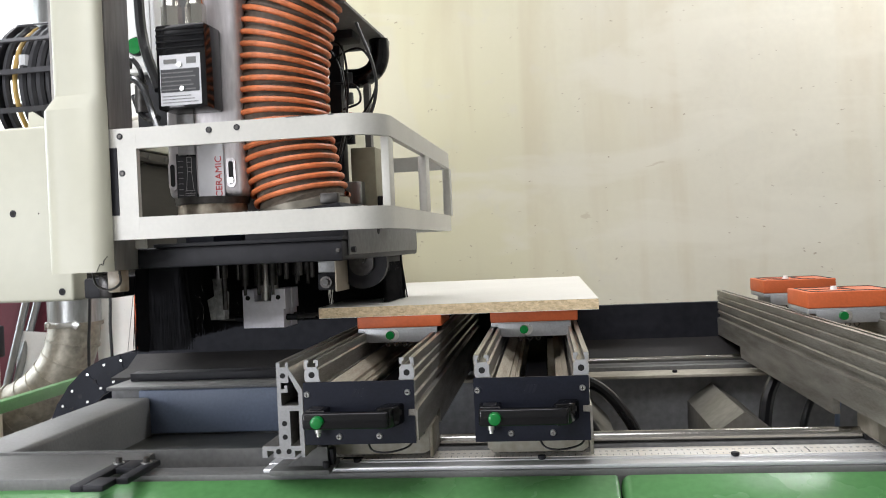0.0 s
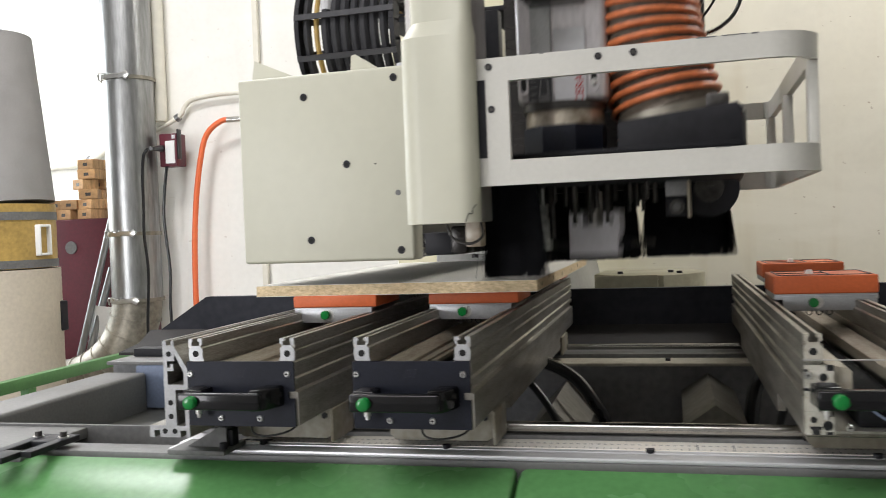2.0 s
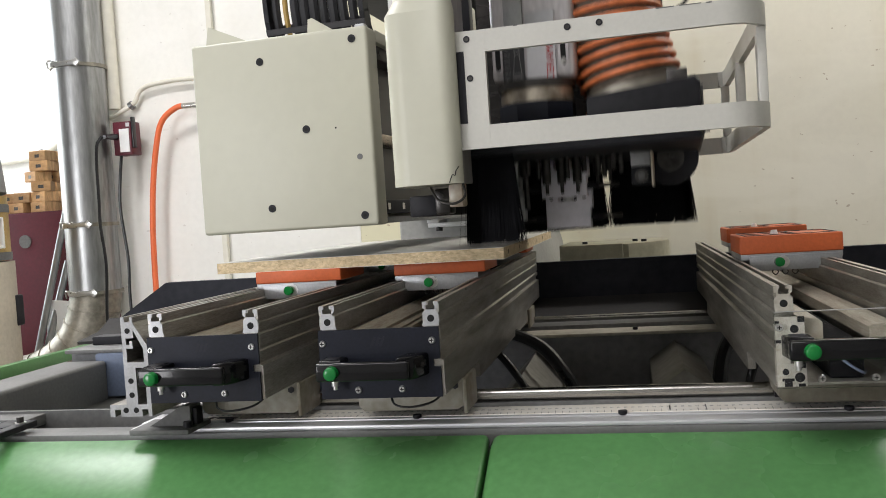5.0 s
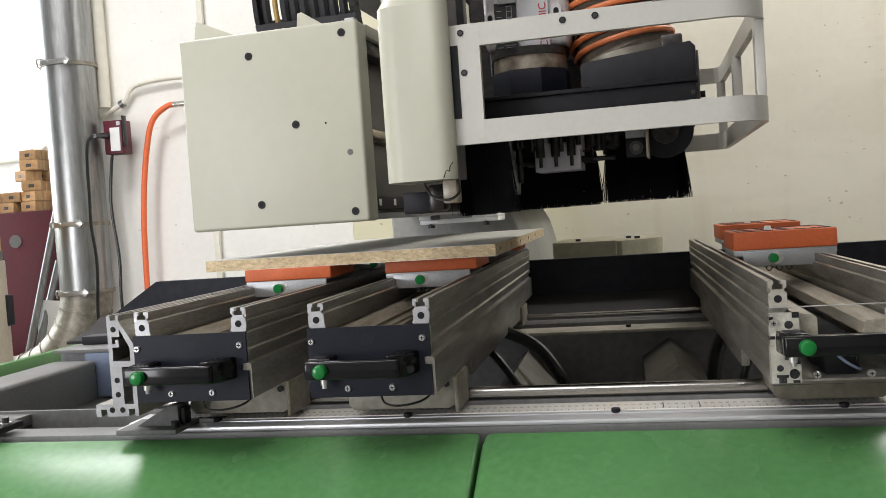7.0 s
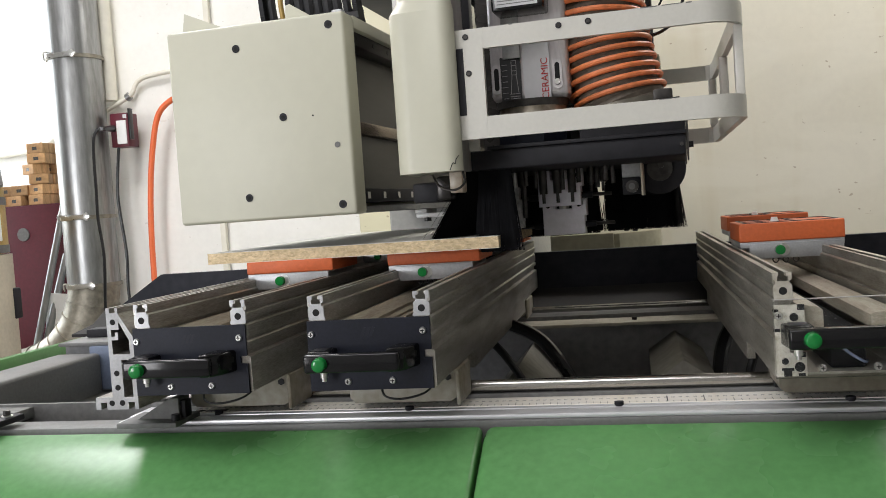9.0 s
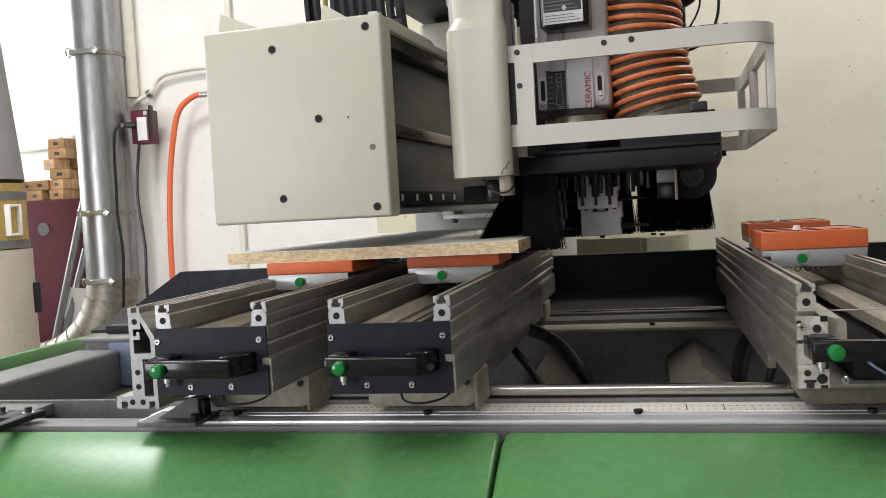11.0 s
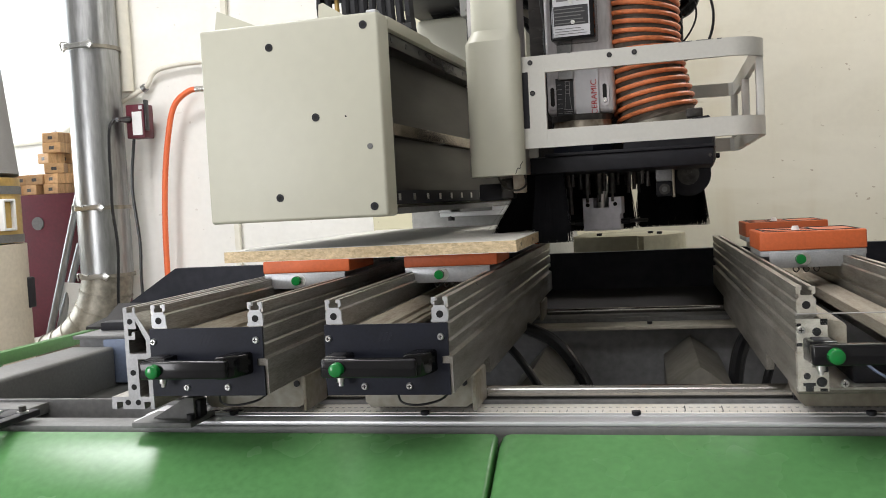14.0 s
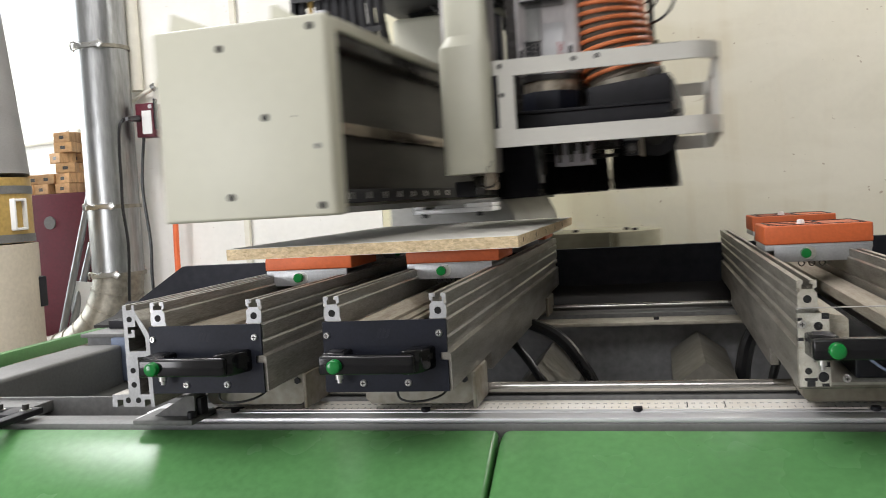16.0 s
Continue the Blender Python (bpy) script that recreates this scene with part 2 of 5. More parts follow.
RED = material("red_ink", (0.45, 0.02, 0.02), 0.5, var=0.05)
FOOT = material("pale_grey_cast_paint", (0.36, 0.345, 0.30), 0.42, var=0.14, grain=80, patch=16, tint=(0.20, 0.175, 0.13))
DSTEEL = material("dark_tool_steel", (0.09, 0.085, 0.08), 0.4, 0.7, var=0.3, grain=80, patch=20)
BRASS = material("nickel_brass_gland", (0.76, 0.74, 0.69), 0.22, 1.0, var=0.1)
MOTOR = material("brushed_motor_housing", (0.66, 0.63, 0.64), 0.36, 0.4, var=0.15, grain=60, patch=8, stretch=(3, 3, 0.6))
GOLD = material("stained_spindle_flange", (0.60, 0.55, 0.46), 0.34, 0.75, var=0.3, grain=60, patch=26, tint=(0.16, 0.11, 0.07))
GALV_OLD = material("dull_galvanised_steel", (0.33, 0.305, 0.25), 0.5, 0.7, var=0.25, grain=40, patch=5)
BAR = material("grey_chain_plastic", (0.055, 0.055, 0.06), 0.5, var=0.15, grain=60, patch=9, gloss=0.3)
CABLE = material("grey_cable_sheath", (0.034, 0.034, 0.038), 0.62, var=0.15, grain=60, patch=9, gloss=0.3)
STAINED = material("oil_stained_white_paint", (0.62, 0.58, 0.50), 0.4, var=0.1, grain=50, patch=22, tint=(0.26, 0.15, 0.06))
BLOCK = material("milled_aluminium_block", (0.88, 0.86, 0.93), 0.32, 0.15, var=0.08, grain=100, patch=20)
WORN = material("worn_warm_grey_plate", (0.34, 0.325, 0.31), 0.4, 0.35, var=0.18, grain=40, patch=5, stretch=(3, 3, 0.4))
CRUMPLED = material("crumpled_pale_foil", (0.58, 0.58, 0.57), 0.4, 0.3, var=0.3, grain=180, patch=60, bump=0.8)
BRISTLE = material("black_bristles", (0.015, 0.015, 0.017), 0.85, var=0.2, gloss=0.04)
BRONZE = material("oily_bronze_rail", (0.30, 0.25, 0.20), 0.25, 0.8, var=0.25, grain=40, patch=8, stretch=(1, 0.4, 1))
ORANGE_PIPE = material("orange_air_hose", (0.80, 0.16, 0.05), 0.4, var=0.06)
FILTER = material("grey_filter_cloth", (0.30, 0.29, 0.28), 0.9, var=0.12, grain=220, patch=6, bump=0.2)
OCHRE = material("ochre_collar", (0.50, 0.33, 0.09), 0.5, var=0.2, grain=60, patch=6)
BEIGE = material("beige_drum", (0.55, 0.49, 0.39), 0.6, var=0.1, grain=60, patch=4)
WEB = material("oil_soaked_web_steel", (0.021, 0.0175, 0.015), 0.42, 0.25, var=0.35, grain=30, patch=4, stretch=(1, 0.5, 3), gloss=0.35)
# darker foot paint: weaker light on the right side is put into the colour
CAST_SHADE = material("shaded_cast_paint", (0.17, 0.157, 0.122), 0.42, var=0.2, grain=80, patch=14, tint=(0.085, 0.07, 0.048))
# carriage grey is darkened for the shade it stands in below the arm
SHADED = material("shaded_grey_carriage_paint", (0.30, 0.30, 0.275), 0.5, var=0.12, grain=60, patch=5)
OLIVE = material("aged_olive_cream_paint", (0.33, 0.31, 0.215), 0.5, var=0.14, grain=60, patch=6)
POLISHED = material("polished_white_bracket", (0.92, 0.92, 0.92), 0.25, 0.0, var=0.03, coat=0.3)
CARD = material("white_sheet", (0.82, 0.82, 0.80), 0.6, var=0.04)


def clear_material(name):
    m = bpy.data.materials.new(name)
    m.use_nodes = True
    b = m.node_tree.nodes["Principled BSDF"]
    b.inputs["Base Color"].default_value = (0.93, 0.95, 0.95, 1)
    b.inputs["Roughness"].default_value, b.inputs["Transmission Weight"].default_value, b.inputs["IOR"].default_value = 0.06, 1.0, 1.2
    return m


ACRYLIC = clear_material("clear_acrylic")


# ---- mesh helpers ----
def box(bm, x0, x1, y0, y1, z0, z1, bevel=0.0, seg=2):
    vs = [bm.verts.new((x, y, z)) for z in (z0, z1) for y in (y0, y1) for x in (x0, x1)]
    fs = [bm.faces.new([vs[i] for i in f]) for f in ((0, 2, 3, 1), (4, 5, 7, 6), (0, 1, 5, 4), (2, 6, 7, 3), (0, 4, 6, 2), (1, 3, 7, 5))]
    if bevel:
        es = list({e for f in fs for e in f.edges})
        bmesh.ops.bevel(bm, geom=es, offset=bevel, segments=seg, affect="EDGES", profile=0.5)
    return bm


def prism(bm, pts, axis, a, b, bevel=0.0, seg=2):
    """A flat outline pushed along an axis from a to b. pts: pairs in the two other axes."""
    def at(p, d):
        q = list(p)
        q.insert("xyz".index(axis), d)
        return q
    va, vb = [bm.verts.new(at(p, a)) for p in pts], [bm.verts.new(at(p, b)) for p in pts]
    n = len(pts)
    fs = [bm.faces.new(va), bm.faces.new(vb[::-1])]
    for i in range(n):
        fs.append(bm.faces.new((va[i], vb[i], vb[(i + 1) % n], va[(i + 1) % n])))
    bmesh.ops.recalc_face_normals(bm, faces=fs)
    if bevel:
        es = list({e for f in fs[:2] for e in f.edges})
        bmesh.ops.bevel(bm, geom=es, offset=bevel, segments=seg, affect="EDGES", profile=0.5)
    return bm


def cyl(bm, p, q, r, r2=None, seg=20):
    p, q = Vector(p), Vector(q)
    m = Matrix.Translation((p + q) / 2) @ (q - p).to_track_quat("Z", "Y").to_matrix().to_4x4()
    bmesh.ops.create_cone(bm, cap_ends=True, segments=seg, radius1=r, radius2=r if r2 is None else r2, depth=(q - p).length, matrix=m)
    return bm


def tube(bm, pts, r, seg=10, steps=8):
    """A round bar along a smooth line through pts."""
    P = [Vector(p) for p in pts]
    P = [2 * P[0] - P[1]] + P + [2 * P[-1] - P[-2]]
    line = []
    for i in range(1, len(P) - 2):
        for k in range(steps):
            u = k / steps
            a, b, c, d = P[i - 1], P[i], P[i + 1], P[i + 2]
            line.append(0.5 * (2 * b + (c - a) * u + (2 * a - 5 * b + 4 * c - d) * u * u + (3 * b - a - 3 * c + d) * u ** 3))
    line.append(P[-2])
    rings, up = [], Vector((0.3, 0.5, 0.8))
    for i, p in enumerate(line):
        d = (line[min(i + 1, len(line) - 1)] - line[max(i - 1, 0)]).normalized()
        s = d.cross(up).normalized()
        up = s.cross(d).normalized()
        rings.append([bm.verts.new(p + r * (math.cos(2 * math.pi * k / seg) * s + math.sin(2 * math.pi * k / seg) * up)) for k in range(seg)])
    for a, b in zip(rings, rings[1:]):
        for k in range(seg):
            bm.faces.new((a[k], a[(k + 1) % seg], b[(k + 1) % seg], b[k]))
    bm.faces.new(rings[0][::-1])
    bm.faces.new(rings[-1])
    return bm


def finish(bm, name, mat, smooth=True):
    me = bpy.data.meshes.new(name)
    bm.normal_update()
    if smooth:
        for e in bm.edges:
            e.smooth = len(e.link_faces) == 2 and e.calc_face_angle(0) < 0.6
        for f in bm.faces:
            f.smooth = True
    bm.to_mesh(me)
    bm.free()
    for m in mat if isinstance(mat, (list, tuple)) else [mat]:
        me.materials.append(m)
    return me


def part(name, bm, mat, parent, label=""):
    ob = new(name, finish(bm, name, mat))
    ob.parent = parent
    return tagged(ob, label)


def thing(name, label, category, bm=None, mat=None, at=(0, 0, 0), group="", kind="", turn=0):
    ob = new(name, finish(bm, name, mat) if bm else None)
    ob.matrix_world = pose(*at, 0, 0, turn)
    return tagged(ob, label, category, group, kind)


B = bmesh.new


def screw(parent, x, y, z, r=0.006, face=-1, mat=None, cross=True):
    """A cross-head screw whose head looks along -y (or +y)."""
    bm = cyl(B(), (x, y, z), (x, y + face * 0.003, z), r, r * 0.75, 16)
    s = part("screw", bm, mat or SCREW, parent)
    if cross:
        bm = box(B(), x - r * 0.55, x + r * 0.55, y + face * 0.0034, y + face * 0.0028, z - r * 0.12, z + r * 0.12)
        box(bm, x - r * 0.12, x + r * 0.12, y + face * 0.00345, y + face * 0.0028, z - r * 0.55, z + r * 0.55)
        part("slot", bm, DARK, s)
    return s


# ---- the room ----
def structure(name, bm, mat, label="", category="wall"):
    return thing(name, label, category, bm, mat, kind="structure")


structure("floor", box(B(), -6, 5, -4, 5.2, -0.1, 0.0), CONCRETE, "grey concrete workshop floor", "floor")
structure("wall_northwest", box(B(), -2.15, -0.85, 2.996, 3.2, 0, 3.6), WALL_W, "white plaster wall with worn patches behind the duct")
structure("wall_north", box(B(), -0.85, 5, 3.0, 3.2, 0, 3.6), WALL, "cream plaster wall with brownish stains behind the machine")
structure("wall_east", box(B(), 5, 5.2, -4, 5.2, 0, 3.6), FARWALL, "plain grey workshop wall")
bm = box(B(), -6, -4.65, -4.2, -4, 0, 3.6)
box(bm, -2.65, 5, -4.2, -4, 0, 3.6)
box(bm, -4.65, -2.65, -4.2, -4, 2.2, 3.6)
structure("wall_south", bm, FARWALL, "plain grey workshop wall with an open doorway")
structure("wall_far", box(B(), -6, -2.15, 5.2, 5.4, 0, 3.6), WHITE, "bright white wall of the bay beyond the machine")
bm = box(B(), -6.2, -6, -4, 5.4, 0, 0.9)
box(bm, -6.2, -6, -4, 5.4, 3.0, 3.6)
box(bm, -6.2, -6, -4, 1.6, 0.9, 3.0)
box(bm, -6.2, -6, 4.8, 5.4, 0.9, 3.0)
structure("wall_west", bm, WHITE, "white workshop wall with a wide window opening")
structure("ceiling", box(B(), -6.2, 5.2, -4.2, 5.4, 3.6, 3.7), FARWALL, "grey workshop ceiling", "ceiling")

# ---- machine bed ----
OILYTRAY = material("oily_green_grey_sheet", (0.060, 0.060, 0.052), 0.4, var=0.3, grain=30, patch=5, bump=0.06)
FLANGE = material("dusty_pale_flange", (0.46, 0.43, 0.36), 0.5, var=0.15, grain=60, patch=7, tint=(0.30, 0.27, 0.21))
SATIN = material("satin_plated_steel", (0.72, 0.72, 0.74), 0.36, 0.48, var=0.12, grain=80, patch=9, bump=0.03, stretch=(0.5, 6, 6))
TRAYBACK = material("blue_grey_tray_sheet", (0.27, 0.27, 0.275), 0.5, var=0.2, grain=60, patch=5, bump=0.06)
bed = thing("machine_bed", "grey steel machining bed with a chip tray", "machine bed")
bm = box(B(), -1.6, 1.5, 0.10, 0.152, 0.55, 0.657, 0.003)
part("front_rail_beam", bm, GREY, bed, "scuffed grey steel front beam")
part("front_edge_strip", box(B(), -0.36, 1.5, 0.104, 0.135, 0.657, 0.664, 0.002), SATIN, bed, "bright steel edge strip")
part("ruler_bed", box(B(), -0.36, 1.5, 0.137, 0.2012, 0.60, 0.665, 0.001), SATIN, bed, "bright steel ruler bed")
part("ruler_tape", box(B(), -0.262, 1.5, 0.148, 0.199, 0.665, 0.6662), TAPE, bed, "white millimetre ruler tape")
part("guide_rod", cyl(B(), (-0.36, 0.212, 0.682), (1.5, 0.212, 0.682), 0.0095, seg=24), CHROME, bed, "polished steel guide rod")
part("rod_bed", box(B(), -0.36, 1.5, 0.2016, 0.228, 0.56, 0.672, 0.001), GREYD, bed)
part("tray_front", box(B(), -1.6, 1.5, 0.232, 0.240, 0.42, 0.668), GREYD, bed)
part("side_tray", box(B(), -0.935, -0.36, 0.24, 0.95, 0.528, 0.545), OILYTRAY, bed, "dark oily side tray")
part("tray_floor", box(B(), -1.6, 1.5, 0.24, 0.985, 0.41, 0.42), GREYD, bed, "dusty dark chip tray")
part("tray_back", box(B(), -1.06, 1.5, 0.985, 0.990, 0.42, 0.664), TRAYBACK, bed)
part("back_flange", box(B(), -0.36, 1.5, 0.925, 1.01, 0.664, 0.671, 0.001), FLANGE, bed, "pale dusty folded flange with bolts")
part("back_rod", cyl(B(), (-0.5, 1.06, 0.692), (1.5, 1.06, 0.692), 0.0065, seg=24), CHROME, bed, "polished steel guide rod")
part("back_rod_bed", box(B(), -0.5, 1.5, 1.014, 1.09, 0.58, 0.680, 0.001), GREYD, bed)
part("rear_cross_beam", box(B(), -0.97, -0.36, 0.95, 1.09, 0.548, 0.662, 0.006), BLUE, bed, "blue-grey painted cross beam")
part("cross_flange", box(B(), -1.06, -0.36, 0.955, 1.10, 0.6625, 0.672, 0.002), GREY, bed)
part("side_beam", box(B(), -1.06, -0.935, 0.236, 0.95, 0.42, 0.645, 0.010, 3), GREY, bed, "long grey box beam with rounded edges")
part("end_stop", box(B(), -1.036, -0.50, 1.045, 1.10, 0.6725, 0.6945, 0.003), MATT, bed, "black bar on the cross flange")
part("side_flange", box(B(), -1.6, -0.60, 0.06, 0.235, 0.645, 0.664, 0.002), GREY, bed)
part("base", box(B(), -1.6, 1.5, 0.15, 1.3, 0.0, 0.40, 0.01), GREYD, bed)
for i in range(-1, 5):
    x = 0.386 + 0.2995 * i - 0.2995
    if x > -0.3:
        b = part("bolt", cyl(B(), (x, 0.142, 0.664), (x, 0.142, 0.6695), 0.0065, seg=14), MATT, bed)
for i in range(4):
    x = -0.19 + 0.3 * i
    part("bolt", cyl(B(), (x, 0.965, 0.671), (x, 0.965, 0.677), 0.006, seg=14), MATT, bed)
# ruler marks: one each centimetre, one longer each fifth
bm = B()
for i in range(176):
    x, long = -0.26 + 0.01 * i, i % 5 == 0
    box(bm, x - 0.0004, x + 0.0004, 0.150, 0.163 if long else 0.157, 0.6662, 0.6664)
tagged(part("ruler_scale", bm, INK, bed, "fine black ruler marks"), kind="stuff")
bm = B()
for i in range(176):
    x = -0.26 + 0.01 * i
    for k in (-1, 0, 1):
        box(bm, x + k * 0.0016 - 0.0005, x + k * 0.0016 + 0.0005, 0.174, 0.1795, 0.6662, 0.6664)
tagged(part("ruler_print", bm, FAINT, bed, "faint ruler print too small to read"), kind="stuff")
part("pen_mark", box(B(), 0.451, 0.4525, 0.153, 0.183, 0.6662, 0.6668), INK, bed, "black pen line across the ruler")
part("pen_mark", box(B(), 0.501, 0.5022, 0.151, 0.184, 0.6662, 0.6668), INK, bed)
bm = B()
for k in range(3):
    prism(bm, [(-0.258 + 0.004 * k, 0.153), (-0.256 + 0.004 * k, 0.153), (-0.250 + 0.004 * k, 0.163), (-0.252 + 0.004 * k, 0.163)], "z", 0.6662, 0.6668)
box(bm, -0.240, -0.207, 0.153, 0.163, 0.6662, 0.6668)
part("maker_mark", bm, INK, bed, "black maker's mark bar")

# deflector plates and hoses in the tray
def deflector(x, w, y0, y1, top, mid, mat):
    ob = thing("chip_deflector", "grey folded sheet-metal chip deflector in the tray", "deflector", group="chip deflectors")
    g = w / 2
    part("folded_plate", prism(B(), [(x - g, 0.42), (x + g, 0.42), (x + g, mid), (x, top), (x - g, mid)], "y", y0, y1, 0.002), mat, ob)


FOLDED = material("dusty_folded_sheet", (0.205, 0.195, 0.165), 0.5, 0.2, var=0.2, grain=60, patch=7, tint=(0.12, 0.11, 0.09))
deflector(0.497, 0.118, 0.60, 0.975, 0.642, 0.600, FOLDED)
deflector(0.182, 0.125, 0.62, 0.975, 0.632, 0.565, FOLDED)
for pts, r in ((((0.08, 0.80, 0.715), (0.14, 0.75, 0.705), (0.21, 0.72, 0.680), (0.255, 0.70, 0.635), (0.292, 0.69, 0.56), (0.305, 0.68, 0.42)), 0.013),
               (((0.10, 0.66, 0.70), (0.15, 0.62, 0.67), (0.195, 0.60, 0.61), (0.225, 0.60, 0.54), (0.235, 0.60, 0.42)), 0.008),
               (((0.64, 0.80, 0.71), (0.60, 0.78, 0.67), (0.575, 0.76, 0.60), (0.565, 0.75, 0.42)), 0.015),
               (((0.66, 0.62, 0.70), (0.62, 0.60, 0.64), (0.60, 0.60, 0.54), (0.595, 0.60, 0.42)), 0.008)):
    ob = thing("air_hose", "black rubber air hose bending down into the tray", "hose", group="tray hoses")
    part("hose", tube(B(), pts, r), RUBBER, ob)

ob = thing("blue_air_line", "thin blue air line bending down into the tray", "hose")
part("hose", tube(B(), [(0.70, 0.60, 0.72), (0.675, 0.56, 0.68), (0.66, 0.54, 0.62), (0.655, 0.53, 0.42)], 0.005, 8), BLUE, ob)

# black splash panel along the back, with its slanted end
SKIRT = material("sawdust_covered_black_sheet", (0.020, 0.0175, 0.0155), 0.75, var=0.35, grain=120, patch=5, bump=0.15, tint=(0.014, 0.013, 0.014))
ob = thing("splash_panel", "black splash panel standing along the back of the bed", "panel")
part("sheet", prism(B(), [(-1.12, 0.655), (1.6, 0.655), (1.6, 0.818), (-0.93, 0.818), (-1.12, 0.70)], "y", 1.27, 1.30), SPLASH, ob)
part("dusty_skirt", prism(B(), [(1.102, 0.668), (1.102, 0.676), (1.205, 0.690), (1.2695, 0.722), (1.2695, 0.655), (1.20, 0.655)], "x", -1.12, 1.6), SKIRT, ob, "dusty brown-black skirt under the panel")

# green apron in two bulged covers
def apron(x0, x1, dz=0.0, dy=0.0, soft=0.006):
    ob = thing("apron_cover", "green moulded plastic apron cover along the bed front", "machine cover", group="apron covers")
    prof = [(0.099, 0.40), (0.099, 0.630), (0.094, 0.646), (0.082, 0.652), (0.058, 0.6455), (0.02, 0.628), (-0.03, 0.604), (-0.075, 0.575), (-0.10, 0.54), (-0.11, 0.48), (-0.11, 0.40)]
    part("cover", prism(B(), [(y + dy, z + dz) for y, z in prof], "x", x0, x1, soft, 4), GREEN, ob)
    part("edge_lip", box(B(), x0 + 0.01, x1 - 0.01, 0.0992 + dy, 0.103 + dy, 0.60 + dz, 0.640 + dz, 0.001), MATT, ob, "dark rubber edge strip")


apron(-1.7, 0.2015)
apron(0.2045, 0.752, soft=0.016)
apron(0.772, 1.7, -0.022, -0.004)

# green side rail and black bracket at the bed's end
ob = thing("guard_rail", "green painted steel guard bar beyond the bed end", "guard rail")
part("bar", box(B(), -1.87, -1.835, 1.2, 2.5, 0.475, 0.52, 0.004), GREEN_BAR, ob)
part("post", box(B(), -1.87, -1.835, 1.6, 1.64, 0.0, 0.475), GREEN_BAR, ob)
ob = thing("stop_bracket", "black slotted steel bracket bolted to the front beam", "bracket")
bm = B()
box(bm, -0.620, -0.600, -0.02, 0.14, 0.664, 0.674, 0.002)
box(bm, -0.567, -0.547, 0.02, 0.14, 0.664, 0.674, 0.002)
box(bm, -0.600, -0.567, 0.085, 0.14, 0.664, 0.674, 0.002)
box(bm, -0.600, -0.567, -0.02, 0.03, 0.664, 0.674, 0.002)
part("plate", bm, MATT, ob)
for x, y in ((-0.608, 0.115), (-0.560, 0.115)):
    b = part("bolt", cyl(B(), (x, y, 0.674), (x, y, 0.684), 0.0055, seg=14), DSTEEL, ob)
    part("washer", cyl(B(), (x, y, 0.674), (x, y, 0.6758), 0.009, seg=16), SCREW, b)


# ---- work supports ----
L0, L1 = 0.0, 1.27
# aluminium darkened for the shaded left face of the third support
ALU_SHADE = material("shaded_aluminium", (0.36, 0.345, 0.305), 0.42, 0.7, var=0.2, grain=70, patch=6, bump=0.05, stretch=(10, 1.2, 10), tint=(0.165, 0.15, 0.12), rvar=0.12)
CUT_DULL = material("dull_sawn_aluminium", (0.33, 0.333, 0.335), 0.45, 0.5, var=0.14, grain=250, patch=30, bump=0.06)
CUT_OLD = material("dusty_sawn_aluminium", (0.54, 0.52, 0.46), 0.5, 0.4, var=0.15, grain=200, patch=30, bump=0.06, tint=(0.36, 0.33, 0.26))
DUCT = material("dull_black_duct", (0.005, 0.005, 0.006), 0.75, var=0.2, gloss=0.08)
LEDGE = material("dusty_aluminium", (0.42, 0.385, 0.31), 0.6, 0.2, var=0.2, grain=70, patch=10, stretch=(8, 0.7, 8), tint=(0.24, 0.20, 0.15))


def rail_outline(s, x):
    """Cross-section of one side of a support, mirrored by s about x (the outer face)."""
    q = [(0, .850), (0, .8368), (.0025, .8363), (.0025, .8338), (0, .8318), (0, .823), (.003, .8222), (.003, .8178), (0, .8155), (0, .799), (.003, .7982), (.003, .7955), (0, .7928), (0, .786), (.005, .785), (.005, .7755),
         (-.002, .7735), (-.002, .727), (.030, .727), (.030, .7315), (.012, .735), (.012, .772), (.032, .772), (.032, .7765), (.0225, .779), (.0225, .8085), (.0195, .8095), (.0195, .814), (.0225, .815), (.0225, .836),
         (.0195, .838), (.0195, .850), (.0145, .850), (.0145, .8455), (.0175, .8455), (.0175, .8375), (.0045, .8375), (.0045, .8455), (.0075, .8455), (.0075, .850)]
    return [(x + s * a, z) for a, z in q]


